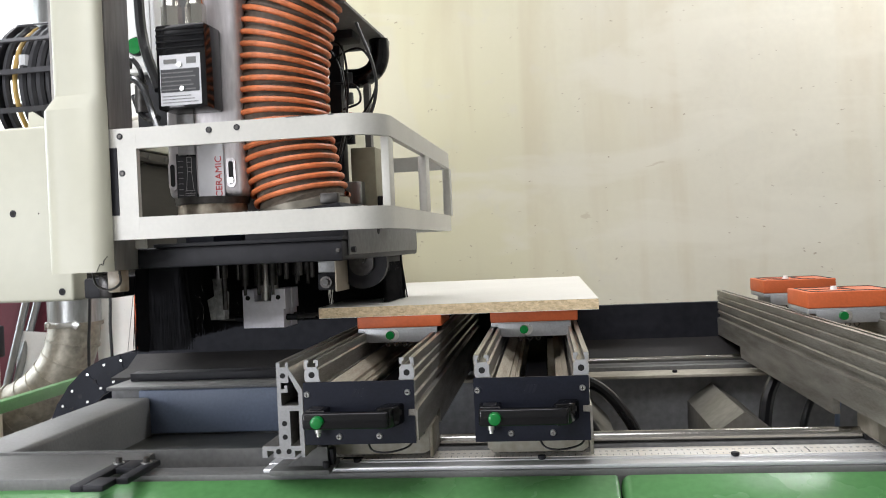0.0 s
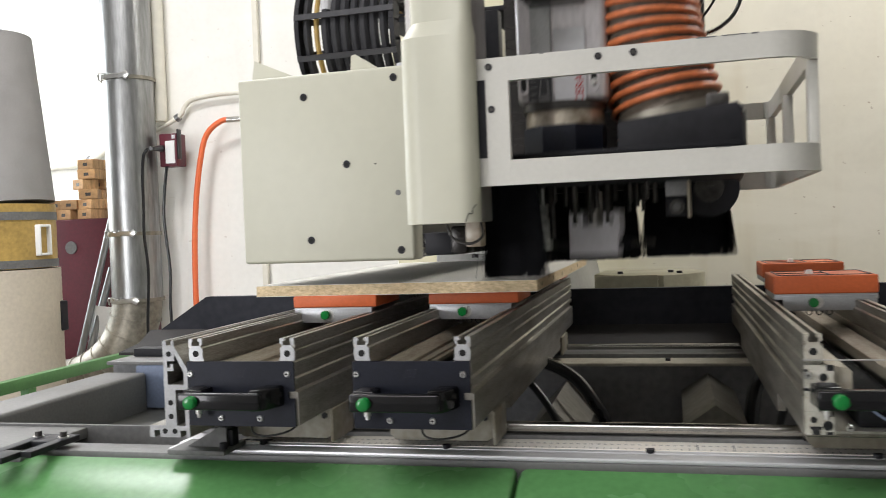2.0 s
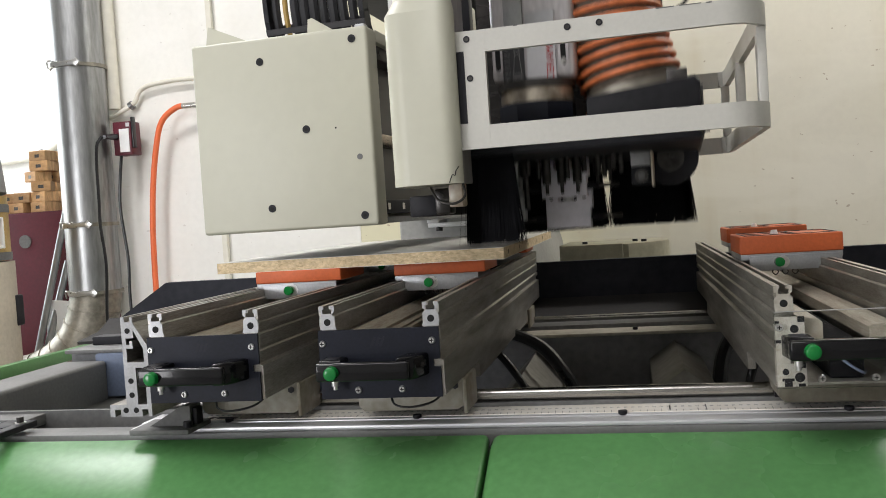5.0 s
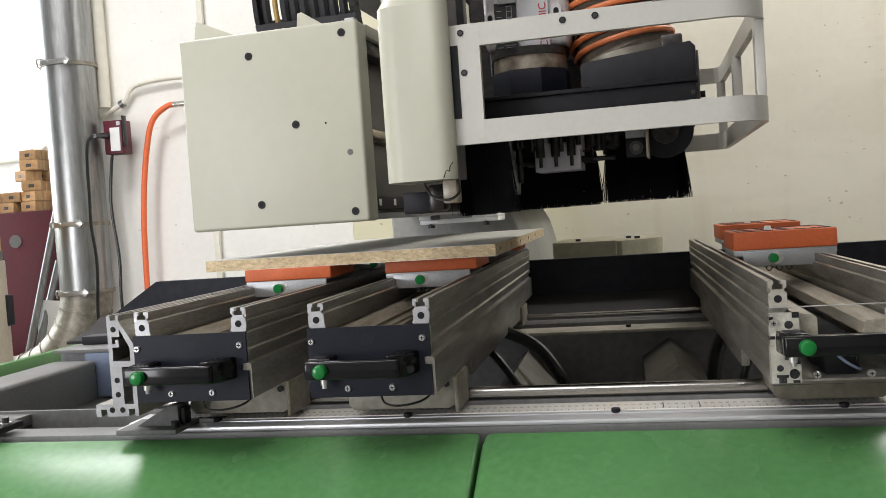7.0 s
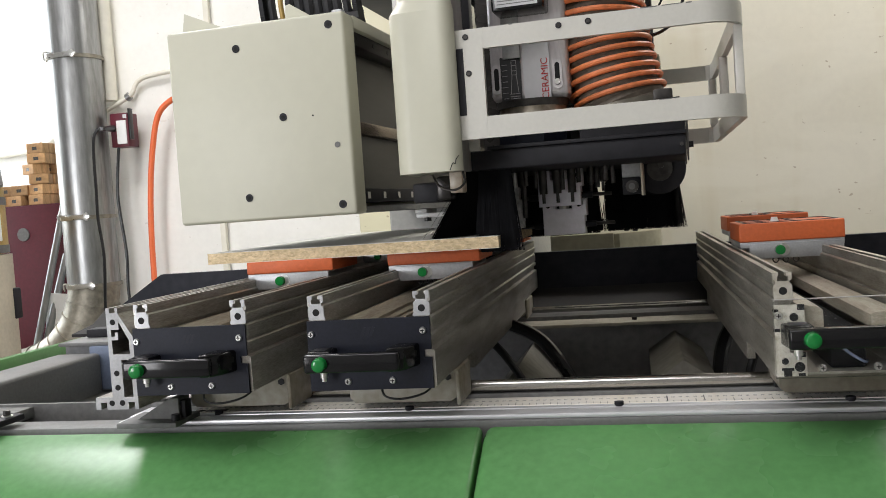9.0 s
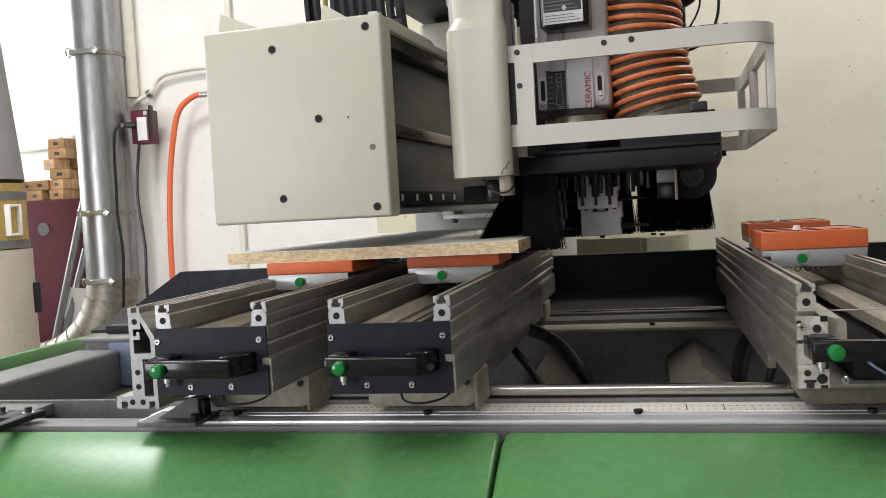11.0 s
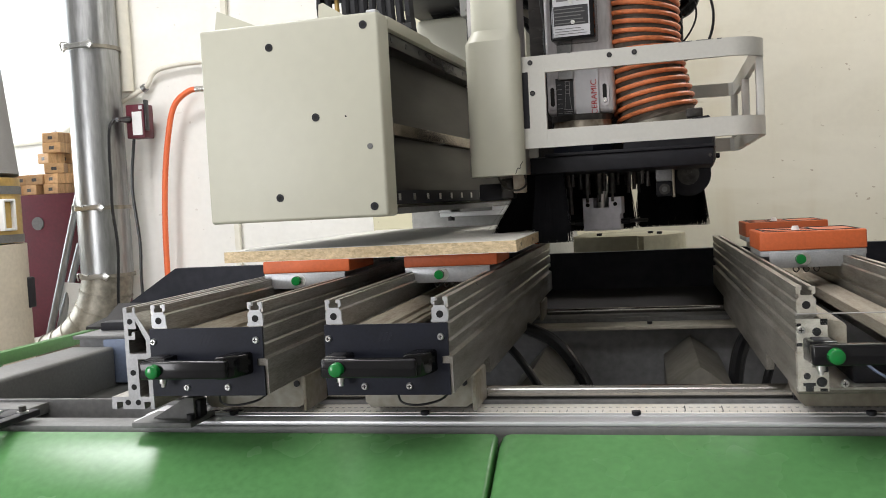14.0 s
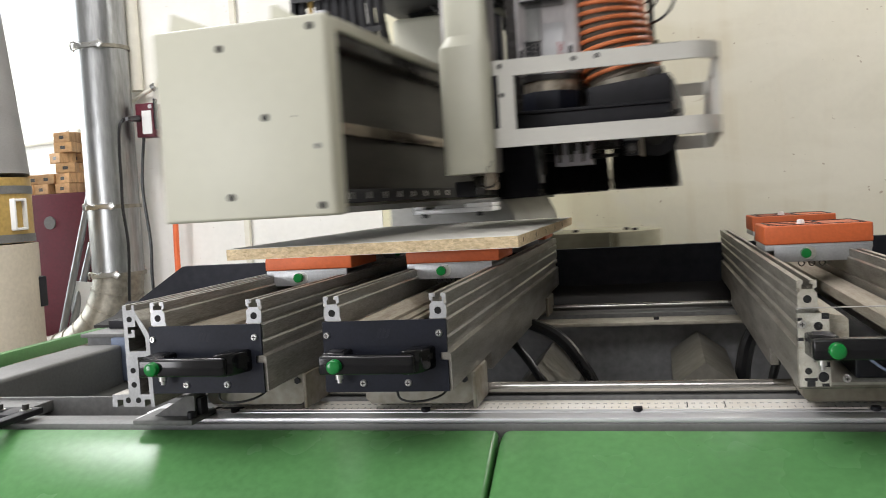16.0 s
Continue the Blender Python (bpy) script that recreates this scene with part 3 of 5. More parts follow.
def work_support(name_x, handle=True, clear=False, length=L1):
    x = name_x
    label = "aluminium work support beam with a clear end plate and black handle" if clear else "aluminium work support beam with a black end plate and handle"
    side, cut = (ALU_SHADE, CUT_OLD) if clear else (ALU, ALU_CUT)
    ob = thing("work_support", label, "work support", group="work supports")
    part("rail", prism(B(), rail_outline(1, x - 0.004), "y", L0, length), side, ob)
    part("rail", prism(B(), rail_outline(-1, x + 0.161), "y", L0, length), side, ob)
    for cx, sd in ((x + 0.0075, 1), (x + 0.1495, -1)):
        q = [(-.0105, .8185), (.0125, .8185), (.0115, .8215), (.0105, .8230), (.0105, .8350), (.0078, .8370), (.0078, .8405), (.0105, .8420), (.0105, .8503), (.0045, .8503), (.0045, .8462), (.0070, .8455), (.0070, .8398), (-.0060, .8398),
             (-.0060, .8455), (-.0045, .8462), (-.0045, .8503), (-.0105, .8503), (-.0105, .8420), (-.0078, .8405), (-.0078, .8370), (-.0105, .8350)]
        e = part("end_face", prism(B(), [(cx + sd * a, z) for a, z in q], "y", -0.0012, 0.0), cut, ob, "bright sawn end of the aluminium rail")
        part("bore", cyl(B(), (cx, -0.0016, 0.8283), (cx, 0.0, 0.8283), 0.0047, seg=14), DARK, e)
    part("inner_floor", box(B(), x + 0.026, x + 0.131, 0.002, length, 0.728, 0.731), side, ob)
    part("cable_duct", box(B(), x + 0.060, x + 0.100, 0.02, length, 0.7315, 0.775, 0.003), DUCT, ob, "black cable duct inside the support")
    for sx in (1, -1):
        xc = x + 0.0785
        li = 0.0265 if sx > 0 else 0.036
        rise = 1.0 if sx > 0 else 0.6
        steps = [(0.0545, -0.006), (li, -0.006), (li, 0.0), (li + 0.005, 0.002), (li + 0.005, 0.0055), (li + 0.012, 0.009), (li + 0.012, 0.014), (0.0545, 0.027)]
        if clear:
            steps = [(0.0545, -0.006), (0.026, -0.006), (0.026, 0.019), (0.030, 0.023), (0.0545, 0.027)]
        part("dusty_ledge", prism(B(), [(xc - sx * a, .7835 + rise * c) for a, c in steps], "y", 0.01, length), LEDGE, ob, "dusty stepped ledge")
    if not clear:
        plate = prism(B(), [(x - .0055, .7255), (x + .1595, .7255), (x + .1595, .765), (x + .150, .7655), (x + .150, .775), (x + .1595, .7755), (x + .1595, .8175), (x - .0055, .8175)], "y", -0.0045, -0.001)
        pl = part("end_plate", plate, BLACK, ob, "dark blue-black end plate")
        for k in range(3):
            part("emblem_bar", prism(B(), [(x + .066 + k * .006, .795), (x + .070 + k * .006, .795), (x + .075 + k * .006, .807), (x + .071 + k * .006, .807)], "y", -0.0047, -0.0044), EMBLEM, pl)
    else:
        pl = part("end_plate", box(B(), x - 0.0055, x + 0.1595, -0.0065, -0.0015, 0.7255, 0.818), ACRYLIC, ob, "clear acrylic end plate")
        pl.visible_shadow = False
        # pale strip stands in for light caught in the acrylic's top edge
        part("polished_edge", box(B(), x - 0.0055, x + 0.1595, -0.0065, -0.0015, 0.8181, 0.8188), FAINT, ob, "pale strip painting the bright edge of the acrylic")
        part("end_web", box(B(), x - 0.004, x + 0.012, -0.001, 0.0, 0.7552, 0.7748), cut, ob)
        e = part("end_face", box(B(), x - 0.004, x + 0.030, -0.001, 0.0, 0.727, 0.755), cut, ob, "bright sawn end of the aluminium rail")
        for bx, bz, br in ((0.006, 0.745, 0.004), (0.022, 0.738, 0.006)):
            part("bore", cyl(B(), (x + bx, -0.0014, bz), (x + bx, 0, bz), br, seg=14), DARK, e)
        for bx0, bx1, bz0, bz1 in ((0.004, 0.013, 0.727, 0.7335), (0.0015, 0.0155, 0.7335, 0.737), (0.020, 0.028, 0.727, 0.7305), (0.020, 0.0295, 0.7495, 0.7555)):
            part("slot", box(B(), x + bx0, x + bx1, -0.0013, 0.0, bz0, bz1), DARK, e)
        e = part("end_face", box(B(), x - 0.004, x + 0.030, -0.001, 0.0, 0.775, 0.812), cut, ob)
        for bx0, bx1, bz0, bz1 in ((-0.004, 0.002, 0.780, 0.784), (-0.004, 0.001, 0.8035, 0.807), (0.006, 0.012, 0.775, 0.783), (0.022, 0.030, 0.805, 0.812)):
            part("slot", box(B(), x + bx0, x + bx1, -0.0013, 0.0, bz0, bz1), DARK, e)
        part("bore", cyl(B(), (x + 0.018, -0.0014, 0.797), (x + 0.018, 0, 0.797), 0.005, seg=14), DARK, e)
        for z0, z1, bores in ((0.727, 0.755, ((0.149, 0.745, 0.004), (0.133, 0.738, 0.006))), (0.775, 0.812, ((0.137, 0.797, 0.005),))):
            e = part("end_face", box(B(), x + 0.125, x + 0.159, -0.001, 0.0, z0, z1), cut, ob)
            for bx, bz, br in bores:
                part("bore", cyl(B(), (x + bx, -0.0014, bz), (x + bx, 0, bz), br, seg=14), DARK, e)
        part("blue_tube", tube(B(), [(x + .060, 0.004, .772), (x + .078, 0.012, .752), (x + .098, 0.02, .738), (x + .108, 0.05, .734)], 0.0016, 6), BLUE, ob)
    fy = -0.0045 if not clear else -0.0065
    for sx, sz in ((0, .800), (.150, .800), (.046, .737), (.106, .737)):
        screw(ob, x + sx, fy, sz, 0.0048)
    # handle: a bar on two legs, with a green push button
    he, hz = (0.020, 0.009) if clear else (0.0, 0.0)
    bx = x + (0.0285 if clear else 0.0265)
    h = part("handle", box(B(), x + 0.004, x + 0.128 + he, -0.053, -0.036, 0.757 + hz, 0.781 + hz, 0.0038, 4), GLOSS, ob, "glossy black grab handle")
    part("leg", prism(B(), [(x + 0.005, -0.038), (x + 0.034, -0.038), (x + 0.034, fy), (x + 0.002, fy)], "z", 0.756 + hz, 0.7825 + hz, 0.003, 3), GLOSS, h)
    part("leg", prism(B(), [(x + 0.108 + he, -0.036), (x + 0.112 + he, -0.050), (x + 0.127 + he, -0.045), (x + 0.135 + he * 0.9, -0.034), (x + 0.144 + he * 0.6, fy), (x + 0.116 + he * 0.6, fy)], "z", 0.755 + hz, 0.785 + hz, 0.004, 3), GLOSS, h)
    part("inset", box(B(), x + 0.009, x + 0.028, -0.034, -0.010, 0.7825 + hz, 0.7833 + hz, 0.0003), MATT, h)
    k = part("push_button", cyl(B(), (bx, -0.053, 0.7685 + hz), (bx, -0.0605, 0.7685 + hz), 0.0095, 0.0086, 24), BUTTON, h, "round green push button")
    bm = B()
    bmesh.ops.create_uvsphere(bm, u_segments=20, v_segments=8, radius=0.0086, matrix=Matrix.Translation((bx, -0.0602, 0.7685 + hz)) @ Matrix.Diagonal((1, 0.25, 1, 1)))
    part("dome", bm, BUTTON, k)
    n = part("air_nipple", cyl(B(), (x + 0.0185, -0.018, 0.7455 + hz), (x + 0.0185, -0.018, 0.757 + hz), 0.0050, seg=14), SCREW, ob, "small zinc air nipple")
    part("tip", cyl(B(), (x + 0.0185, -0.018, 0.7405 + hz), (x + 0.0185, -0.018, 0.7455 + hz), 0.0030, seg=10), SCREW, n)
    if not clear:
        part("cable", tube(B(), [(x + .085, 0.01, .728), (x + .095, -0.004, .716), (x + .118, -0.006, .713), (x + .145, 0.004, .718), (x + .155, 0.03, .728)], 0.0016, 6), RUBBER, ob)
    # cast foot on the guide rod, and the one at the back
    for y0, y1, zb in ((0.128, 0.222, 0.6785), (0.98, 1.10, 0.686)):
        fx = x + (0.016 if clear else 0.002)
        f = part("foot", prism(B(), [(fx, .727), (fx, zb + .008), (fx + 0.008, zb), (x + 0.152, zb), (x + 0.161, zb + .006), (x + 0.162, .7265)], "y", y0, y1, 0.002), CAST_SHADE if clear else FOOT, ob, "brown-grey cast foot, darkened for shade" if clear else "pale grey cast foot")
        part("end_flange", box(B(), x + 0.1625, x + 0.1685, y0 - 0.012, y1 - 0.02, zb - 0.003, .7262, 0.002), CASTING, f, "brown-stained end flange")
        if y0 < 0.5:
            part("nut", cyl(B(), (x + 0.150, y0 - 0.003, .714), (x + 0.150, y0 + 0.002, .714), 0.005, seg=6), MATT, f)
            part("pad", box(B(), x + 0.02, x + 0.15, 0.196, 0.228, 0.672, zb + .002), MATT, f)
    for s in (x - 0.006, x + 0.1515):
        part("lower_web", box(B(), s, s + 0.0115, 0.27, 0.98, 0.700, 0.727), side, ob)
    return ob


work_support(-0.252)
work_support(0.0)
work_support(0.579, clear=True)

# side stop profile beside the first support
ob = thing("side_stop_profile", "tall aluminium extrusion standing along a work support", "extrusion")
WEBS = ((-.3245, -.260, .7165, .7235), (-.325, -.3175, .7065, .7165), (-.308, -.275, .7065, .7165), (-.2655, -.260, .7065, .7165), (-.2985, -.2805, .7235, .7755), (-.2665, -.260, .7235, .7755),
        (-.2985, -.260, .7755, .7835), (-.2665, -.260, .7835, .802), (-.2985, -.2925, .7835, .8175), (-.2985, -.2805, .8175, .8405), (-.2985, -.293, .8405, .8475), (-.2845, -.2805, .8405, .8475), (-.2925, -.2825, .803, .808), (-.287, -.2825, .808, .8135))
DIAG = [(-.2805, .8395), (-.260, .8065), (-.260, .802), (-.2665, .802), (-.2805, .829)]
for x0, x1, z0, z1 in WEBS:
    part("web", box(B(), x0, x1, 0.0012, 1.25, z0, z1), ALU, ob)
part("slanted_web", prism(B(), DIAG, "y", 0.0012, 1.25), ALU, ob)
for x0, x1, z0, z1 in WEBS:
    e = part("end_web", box(B(), x0, x1, 0.0, 0.0011, z0, z1), CUT_DULL, ob)
e = part("end_face", prism(B(), DIAG, "y", 0.0, 0.0011), CUT_DULL, ob, "bright sawn web of the extrusion's end")
for x, z in ((-.289, .828), (-.289, .757), (-.289, .737), (-.300, .7155), (-.284, .7155)):
    part("bore", cyl(B(), (x, -0.0006, z), (x, 0.0005, z), 0.0040, seg=14), DARK, e)
bm = box(B(), -.336, -.240, 0.06, 0.135, 0.664, 0.672, 0.002)
prism(bm, [(-.315, .672), (-.248, .672), (-.248, .702), (-.262, .702)], "y", 0.085, 0.12)
f = part("stop_foot", bm, GREYD, ob, "grey steel foot")
part("clamp", box(B(), -.248, -.2395, 0.09, 0.11, 0.672, 0.698, 0.002), MATT, f)
part("bolt", cyl(B(), (-.248, 0.075, 0.672), (-.248, 0.075, 0.681), 0.006, seg=12), MATT, f)


# ---- vacuum pods ----
def pod(x, y, full=True, z=0.8595, h=0.0215, w=0.166):
    ob = thing("vacuum_pod", "orange rubber vacuum pod on an aluminium carrier", "vacuum pod", group="vacuum pods")
    c = part("carrier", box(B(), x + 0.012, x + (0.160 if x > 0.4 else 0.148), y - 0.003, y + 0.13, 0.832, 0.8575, 0.001), ALU_CUT, ob, "bright aluminium carrier block")
    part("flange", box(B(), x - 0.002, x + (0.162 if x > 0.4 else 0.148), y, y + 0.14, 0.8506, z, 0.001), ALU_CUT, ob)
    part("button", cyl(B(), (x + 0.060, y - 0.003, 0.846), (x + 0.060, y - 0.011, 0.846), 0.0085, 0.0078, 22), BUTTON, ob, "round green release button")
    part("button_recess", cyl(B(), (x + 0.066, y - 0.003, 0.846), (x + 0.066, y - 0.0036, 0.846), 0.0105, seg=22), SCREW, ob)
    p = part("pad", box(B(), x - 0.003, x + w, y - 0.002, y + 0.142, z, z + h, 0.0025, 3), ORANGE, ob, "orange rubber pad with grooves")
    bm = B()
    for a, b2, c2, d in ((0.006, w - 0.008, 0.008, 0.0105), (0.006, w - 0.008, 0.128, 0.1305), (0.006, 0.0085, 0.008, 0.13), (w - 0.0105, w - 0.008, 0.008, 0.13), (0.088, 0.0905, 0.008, 0.13), (0.006, 0.09, 0.066, 0.0685)):
        box(bm, x + a, x + b2, y + c2, y + d, z + h - 0.0005, z + h + 0.0011)
    part("groove", bm, INK, p, "dark sealing groove")
    part("valve_knob", cyl(B(), (x + 0.062, y + 0.055, z + h), (x + 0.062, y + 0.055, z + h + 0.007), 0.007, 0.005, 16), CARD, p, "small white valve knob")
    for k in range(3):
        part("spring", tube(B(), [(x + 0.054 + 0.016 * k + 0.005 * math.cos(a), y + 0.004, 0.829 + 0.005 * math.sin(a)) for a in (0, 1.6, 3.1, 4.7, 6.2)], 0.001, 5, 4), DSTEEL, c)
    return ob


pod(-0.249, 0.370, w=0.157)
pod(0.0, 0.401, w=0.161)
pod(-0.258, 1.02)
pod(-0.001, 1.02)
pod(0.595, 0.463, z=0.8605, h=0.031, w=0.163)
pod(0.621, 0.915, z=0.8605, h=0.031, w=0.163)

# ---- the workpiece ----
bd = thing("chipboard_panel", "laminated chipboard panel lying on orange vacuum pods", "wooden panel")
part("core", box(B(), -0.326, 0.199, 0.371, 1.33, 0.8815, 0.9005), CHIP, bd, "raw brown chipboard core")
part("top_laminate", box(B(), -0.326, 0.199, 0.371, 1.33, 0.9005, 0.9012), LAMINATE, bd, "pale cream laminate")
part("bottom_laminate", box(B(), -0.326, 0.199, 0.371, 1.33, 0.8808, 0.8815), LAMINATE, bd)
for hx in (0.1991, -0.3261):
    for hy in (0.43, 0.60, 0.75, 0.92, 1.08):
        part("dowel_hole", cyl(B(), (hx - 0.0002, hy, 0.891), (hx + 0.0002, hy, 0.891), 0.004, seg=12), DARK, bd)

# ---- the arm: a beam along y, its end cover towards the camera ----
YC, SKEW = 0.32, 0.062
arm = thing("gantry_arm", "cream steel gantry arm with a square end cover", "gantry arm", at=(0, YC, 0), turn=-3.55)
cov = part("end_cover", box(B(), -0.302, 0.028, 0.0, 0.05, 0.953, 1.288, 0.006, 4), CREAM, arm, "cream painted square end cover")
for x, z in ((-.170, 1.247), (0.001, 1.268), (-.092, 1.124), (-.166, .993), (.004, .971)):
    b = part("cover_bolt", cyl(B(), (x, -0.0012, z), (x, 0.002, z), 0.0068, seg=18), MATT, cov, "black recessed socket bolt")
    part("socket", cyl(B(), (x, -0.0016, z), (x, 0.0, z), 0.0034, seg=6), DARK, b)
part("bare_hole", cyl(B(), (.002, -0.001, 1.070), (.002, 0.002, 1.070), 0.005, seg=14), GREYD, cov)
part("pin_hole", cyl(B(), (-.038, -0.0008, 1.122), (-.038, 0.002, 1.122), 0.0016, seg=8), DARK, cov)
part("beam", box(B(), -0.295, -0.02, 0.05, 2.2, 0.965, 1.275, 0.004), CREAM, arm)
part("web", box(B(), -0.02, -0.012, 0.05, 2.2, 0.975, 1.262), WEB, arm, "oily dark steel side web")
part("top_guide", box(B(), -0.02, 0.018, 0.05, 2.2, 1.243, 1.268, 0.003), OILY, arm, "steel linear guide")
for k in range(14):
    part("guide_bolt", cyl(B(), (0.018, 0.09 + 0.08 * k, 1.256), (0.0186, 0.09 + 0.08 * k, 1.256), 0.005, seg=10), MATT, arm)
part("top_cap", box(B(), -0.02, 0.027, 0.05, 2.2, 1.268, 1.284, 0.002), CREAM, arm)
part("mid_guide", box(B(), -0.02, 0.006, 0.05, 2.2, 1.094, 1.116, 0.002), BRONZE, arm, "oily bronze-coloured guide rail")
part("lower_guide", box(B(), -0.02, 0.012, 0.05, 2.2, 0.972, 0.997, 0.002), MATT, arm, "dark toothed guide rail")
for k in range(20):
    part("rail_slot", box(B(), 0.0121, 0.013, 0.10 + k * 0.085, 0.113 + k * 0.085, 0.979, 0.991, 0.0004, 1), SCREW, arm)
part("underside_rail", box(B(), -0.28, 0.01, 0.05, 2.2, 0.955, 0.966), GREYD, arm)
br = part("rear_bracket", box(B(), -0.176, 0.047, 0.99, 1.09, 0.930, 0.9435, 0.003), POLISHED, arm, "pale bracket under the arm")
part("bracket_tab", box(B(), -0.176, -0.143, 0.985, 1.09, 0.9435, 0.9545, 0.001), POLISHED, br)
part("bracket_tab", box(B(), -0.025, 0.047, 0.985, 1.09, 0.9435, 0.9545, 0.001), POLISHED, br)
for x in (-0.145, 0.012):
    part("rubber_foot", cyl(B(), (x, 1.0, 0.920), (x, 1.0, 0.933), 0.010, seg=12), RUBBER, br)
part("left_fin", prism(B(), [(-.306, 1.288), (-.196, 1.288), (-.298, 1.333)], "y", 0.06, 0.064), CREAM, arm, "folded cream sheet fin")
part("middle_fin", prism(B(), [(-.122, 1.286), (-.045, 1.286), (-.050, 1.296), (-.110, 1.335), (-.118, 1.333)], "y", 0.10, 0.104), CREAM, arm)
part("top_stub", box(B(), -0.004, 0.014, 0.03, 0.05, 1.286, 1.298, 0.002), ALU_CUT, arm)
part("top_plate", box(B(), -0.30, 0.027, 0.05, 0.30, 1.276, 1.289, 0.002), CREAM, arm)
part("rear_column", box(B(), -0.30, 0.12, 1.25, 2.20, 0.967, 1.53, 0.02, 3), CREAM, arm, "cream steel column at the rear of the arm")
part("base_carriage", prism(B(), [(-0.354, 0.35), (0.085, 0.35), (0.085, 0.70), (0.074, 0.79), (0.062, 0.85), (0.046, 0.91), (0.02, 0.96), (-0.354, 0.965)], "y", 1.28, 2.0, 0.01, 3), SHADED, arm, "grey rounded base of the arm, shade in its colour")
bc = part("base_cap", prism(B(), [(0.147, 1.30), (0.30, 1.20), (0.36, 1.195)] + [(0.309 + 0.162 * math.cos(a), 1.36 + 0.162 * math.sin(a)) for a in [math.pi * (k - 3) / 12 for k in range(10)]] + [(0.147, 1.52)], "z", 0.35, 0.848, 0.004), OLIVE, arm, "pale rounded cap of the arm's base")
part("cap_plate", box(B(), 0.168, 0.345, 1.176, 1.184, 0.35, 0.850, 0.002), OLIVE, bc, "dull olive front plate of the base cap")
for x, y in ((0.225, 1.30), (0.372, 1.33), (0.40, 1.28)):
    part("cap_bolt", cyl(B(), (x, y, 0.848), (x, y, 0.855), 0.008, seg=12), MATT, bc)
tc_ = part("cable_bundle", tube(B(), [(-0.25, 1.30, 1.56), (-0.10, 1.26, 1.57), (0.05, 1.30, 1.56), (0.12, 1.40, 1.58)], 0.026, 10), RUBBER, arm, "black cable bundle over the column")
for k in range(4):
    part("cable", tube(B(), [(-0.22 + 0.05 * k, 1.22, 1.62), (-0.10 + 0.05 * k, 1.20, 1.50 + 0.01 * k), (0.02 + 0.04 * k, 1.22, 1.49 - 0.02 * k), (0.10 + 0.03 * k, 1.2, 1.40 - 0.02 * k)], 0.007, 8), RUBBER, tc_)
# added plate behind the chain, keeps ceiling light off the column and arm top
part("chain_tray", box(B(), -0.31, 0.14, 0.75, 1.60, 1.545, 1.558, 0.002), MATT, tc_)
# energy chain: a folded loop of links over the arm
chain = part("energy_chain", box(B(), -0.31, -0.095, 0.42, 0.46, 1.2885, 1.29), MATT, arm, "black plastic energy chain full of cables")
CYY, CZZ, CR = 0.42, 1.435, 0.145
def link(cy, cz, ty, tz, bar):
    for sx in (-0.312, -0.100):
        q = [(cy - 0.021 * ty - 0.017 * tz, cz - 0.021 * tz + 0.017 * ty), (cy + 0.021 * ty - 0.017 * tz, cz + 0.021 * tz + 0.017 * ty), (cy + 0.021 * ty + 0.017 * tz, cz + 0.021 * tz - 0.017 * ty), (cy - 0.021 * ty + 0.017 * tz, cz - 0.021 * tz - 0.017 * ty)]
        part("chain_link", prism(B(), q, "x", sx, sx + 0.010), MATT, chain)
    for o in (-0.016, 0.016) if bar else ():
        part("cross_bar", prism(B(), [(cy - o * tz - 0.006 * ty, cz + o * ty - 0.006 * tz), (cy - o * tz + 0.006 * ty, cz + o * ty + 0.006 * tz), (cy - o * 1.25 * tz + 0.006 * ty, cz + o * 1.25 * ty + 0.006 * tz), (cy - o * 1.25 * tz - 0.006 * ty, cz + o * 1.25 * ty - 0.006 * tz)], "x", -0.312, -0.09), BAR, chain)


for k in range(12):
    q = math.pi * (0.5 + (k + 0.5) / 12)
    link(CYY + CR * math.cos(q), CZZ + CR * math.sin(q), -math.sin(q), math.cos(q), k % 2 == 1)
for k in range(18):
    link(CYY + 0.022 + 0.044 * k, CZZ + CR, 1, 0, k % 3 == 1)
    link(CYY + 0.022 + 0.044 * k, CZZ - CR, 1, 0, k % 3 == 1)
for i, (r, mt) in enumerate(((0.009, CABLE), (0.0055, OCHRE), (0.010, CABLE), (0.011, CABLE), (0.011, CABLE), (0.009, CABLE), (0.011, CABLE), (0.010, CABLE), (0.009, CABLE))):
    x = -0.290 + 0.0215 * i
    pts = [(x, 1.2, CZZ - CR), (x, 0.8, CZZ - CR), (x, CYY, CZZ - CR)] + [(x, CYY + CR * math.cos(q), CZZ + CR * math.sin(q)) for q in (4.2, 3.67, 3.14, 2.6, 2.1)] + [(x, CYY, CZZ + CR), (x, 0.8, CZZ + CR), (x, 1.2, CZZ + CR)]
    cb = part("cable", tube(B(), pts, r, 8, 5), mt, chain)
    if i in (2, 7):
        q = 3.3 - 0.25 * i
        part("cable_tag", cyl(B(), (x, CYY + CR * math.cos(q), CZZ + CR * math.sin(q) - 0.012), (x, CYY + CR * math.cos(q), CZZ + CR * math.sin(q) + 0.012), r + 0.003, seg=10), LABEL, cb)

# ---- the head: a carriage with a bumper frame, and the tool unit that goes up and down in it ----
head = thing("router_head", "router and drilling head with a cream cover and pale bumper frame", "machine head", at=(0, 0.1, 0), turn=-3.55)
bm = B()
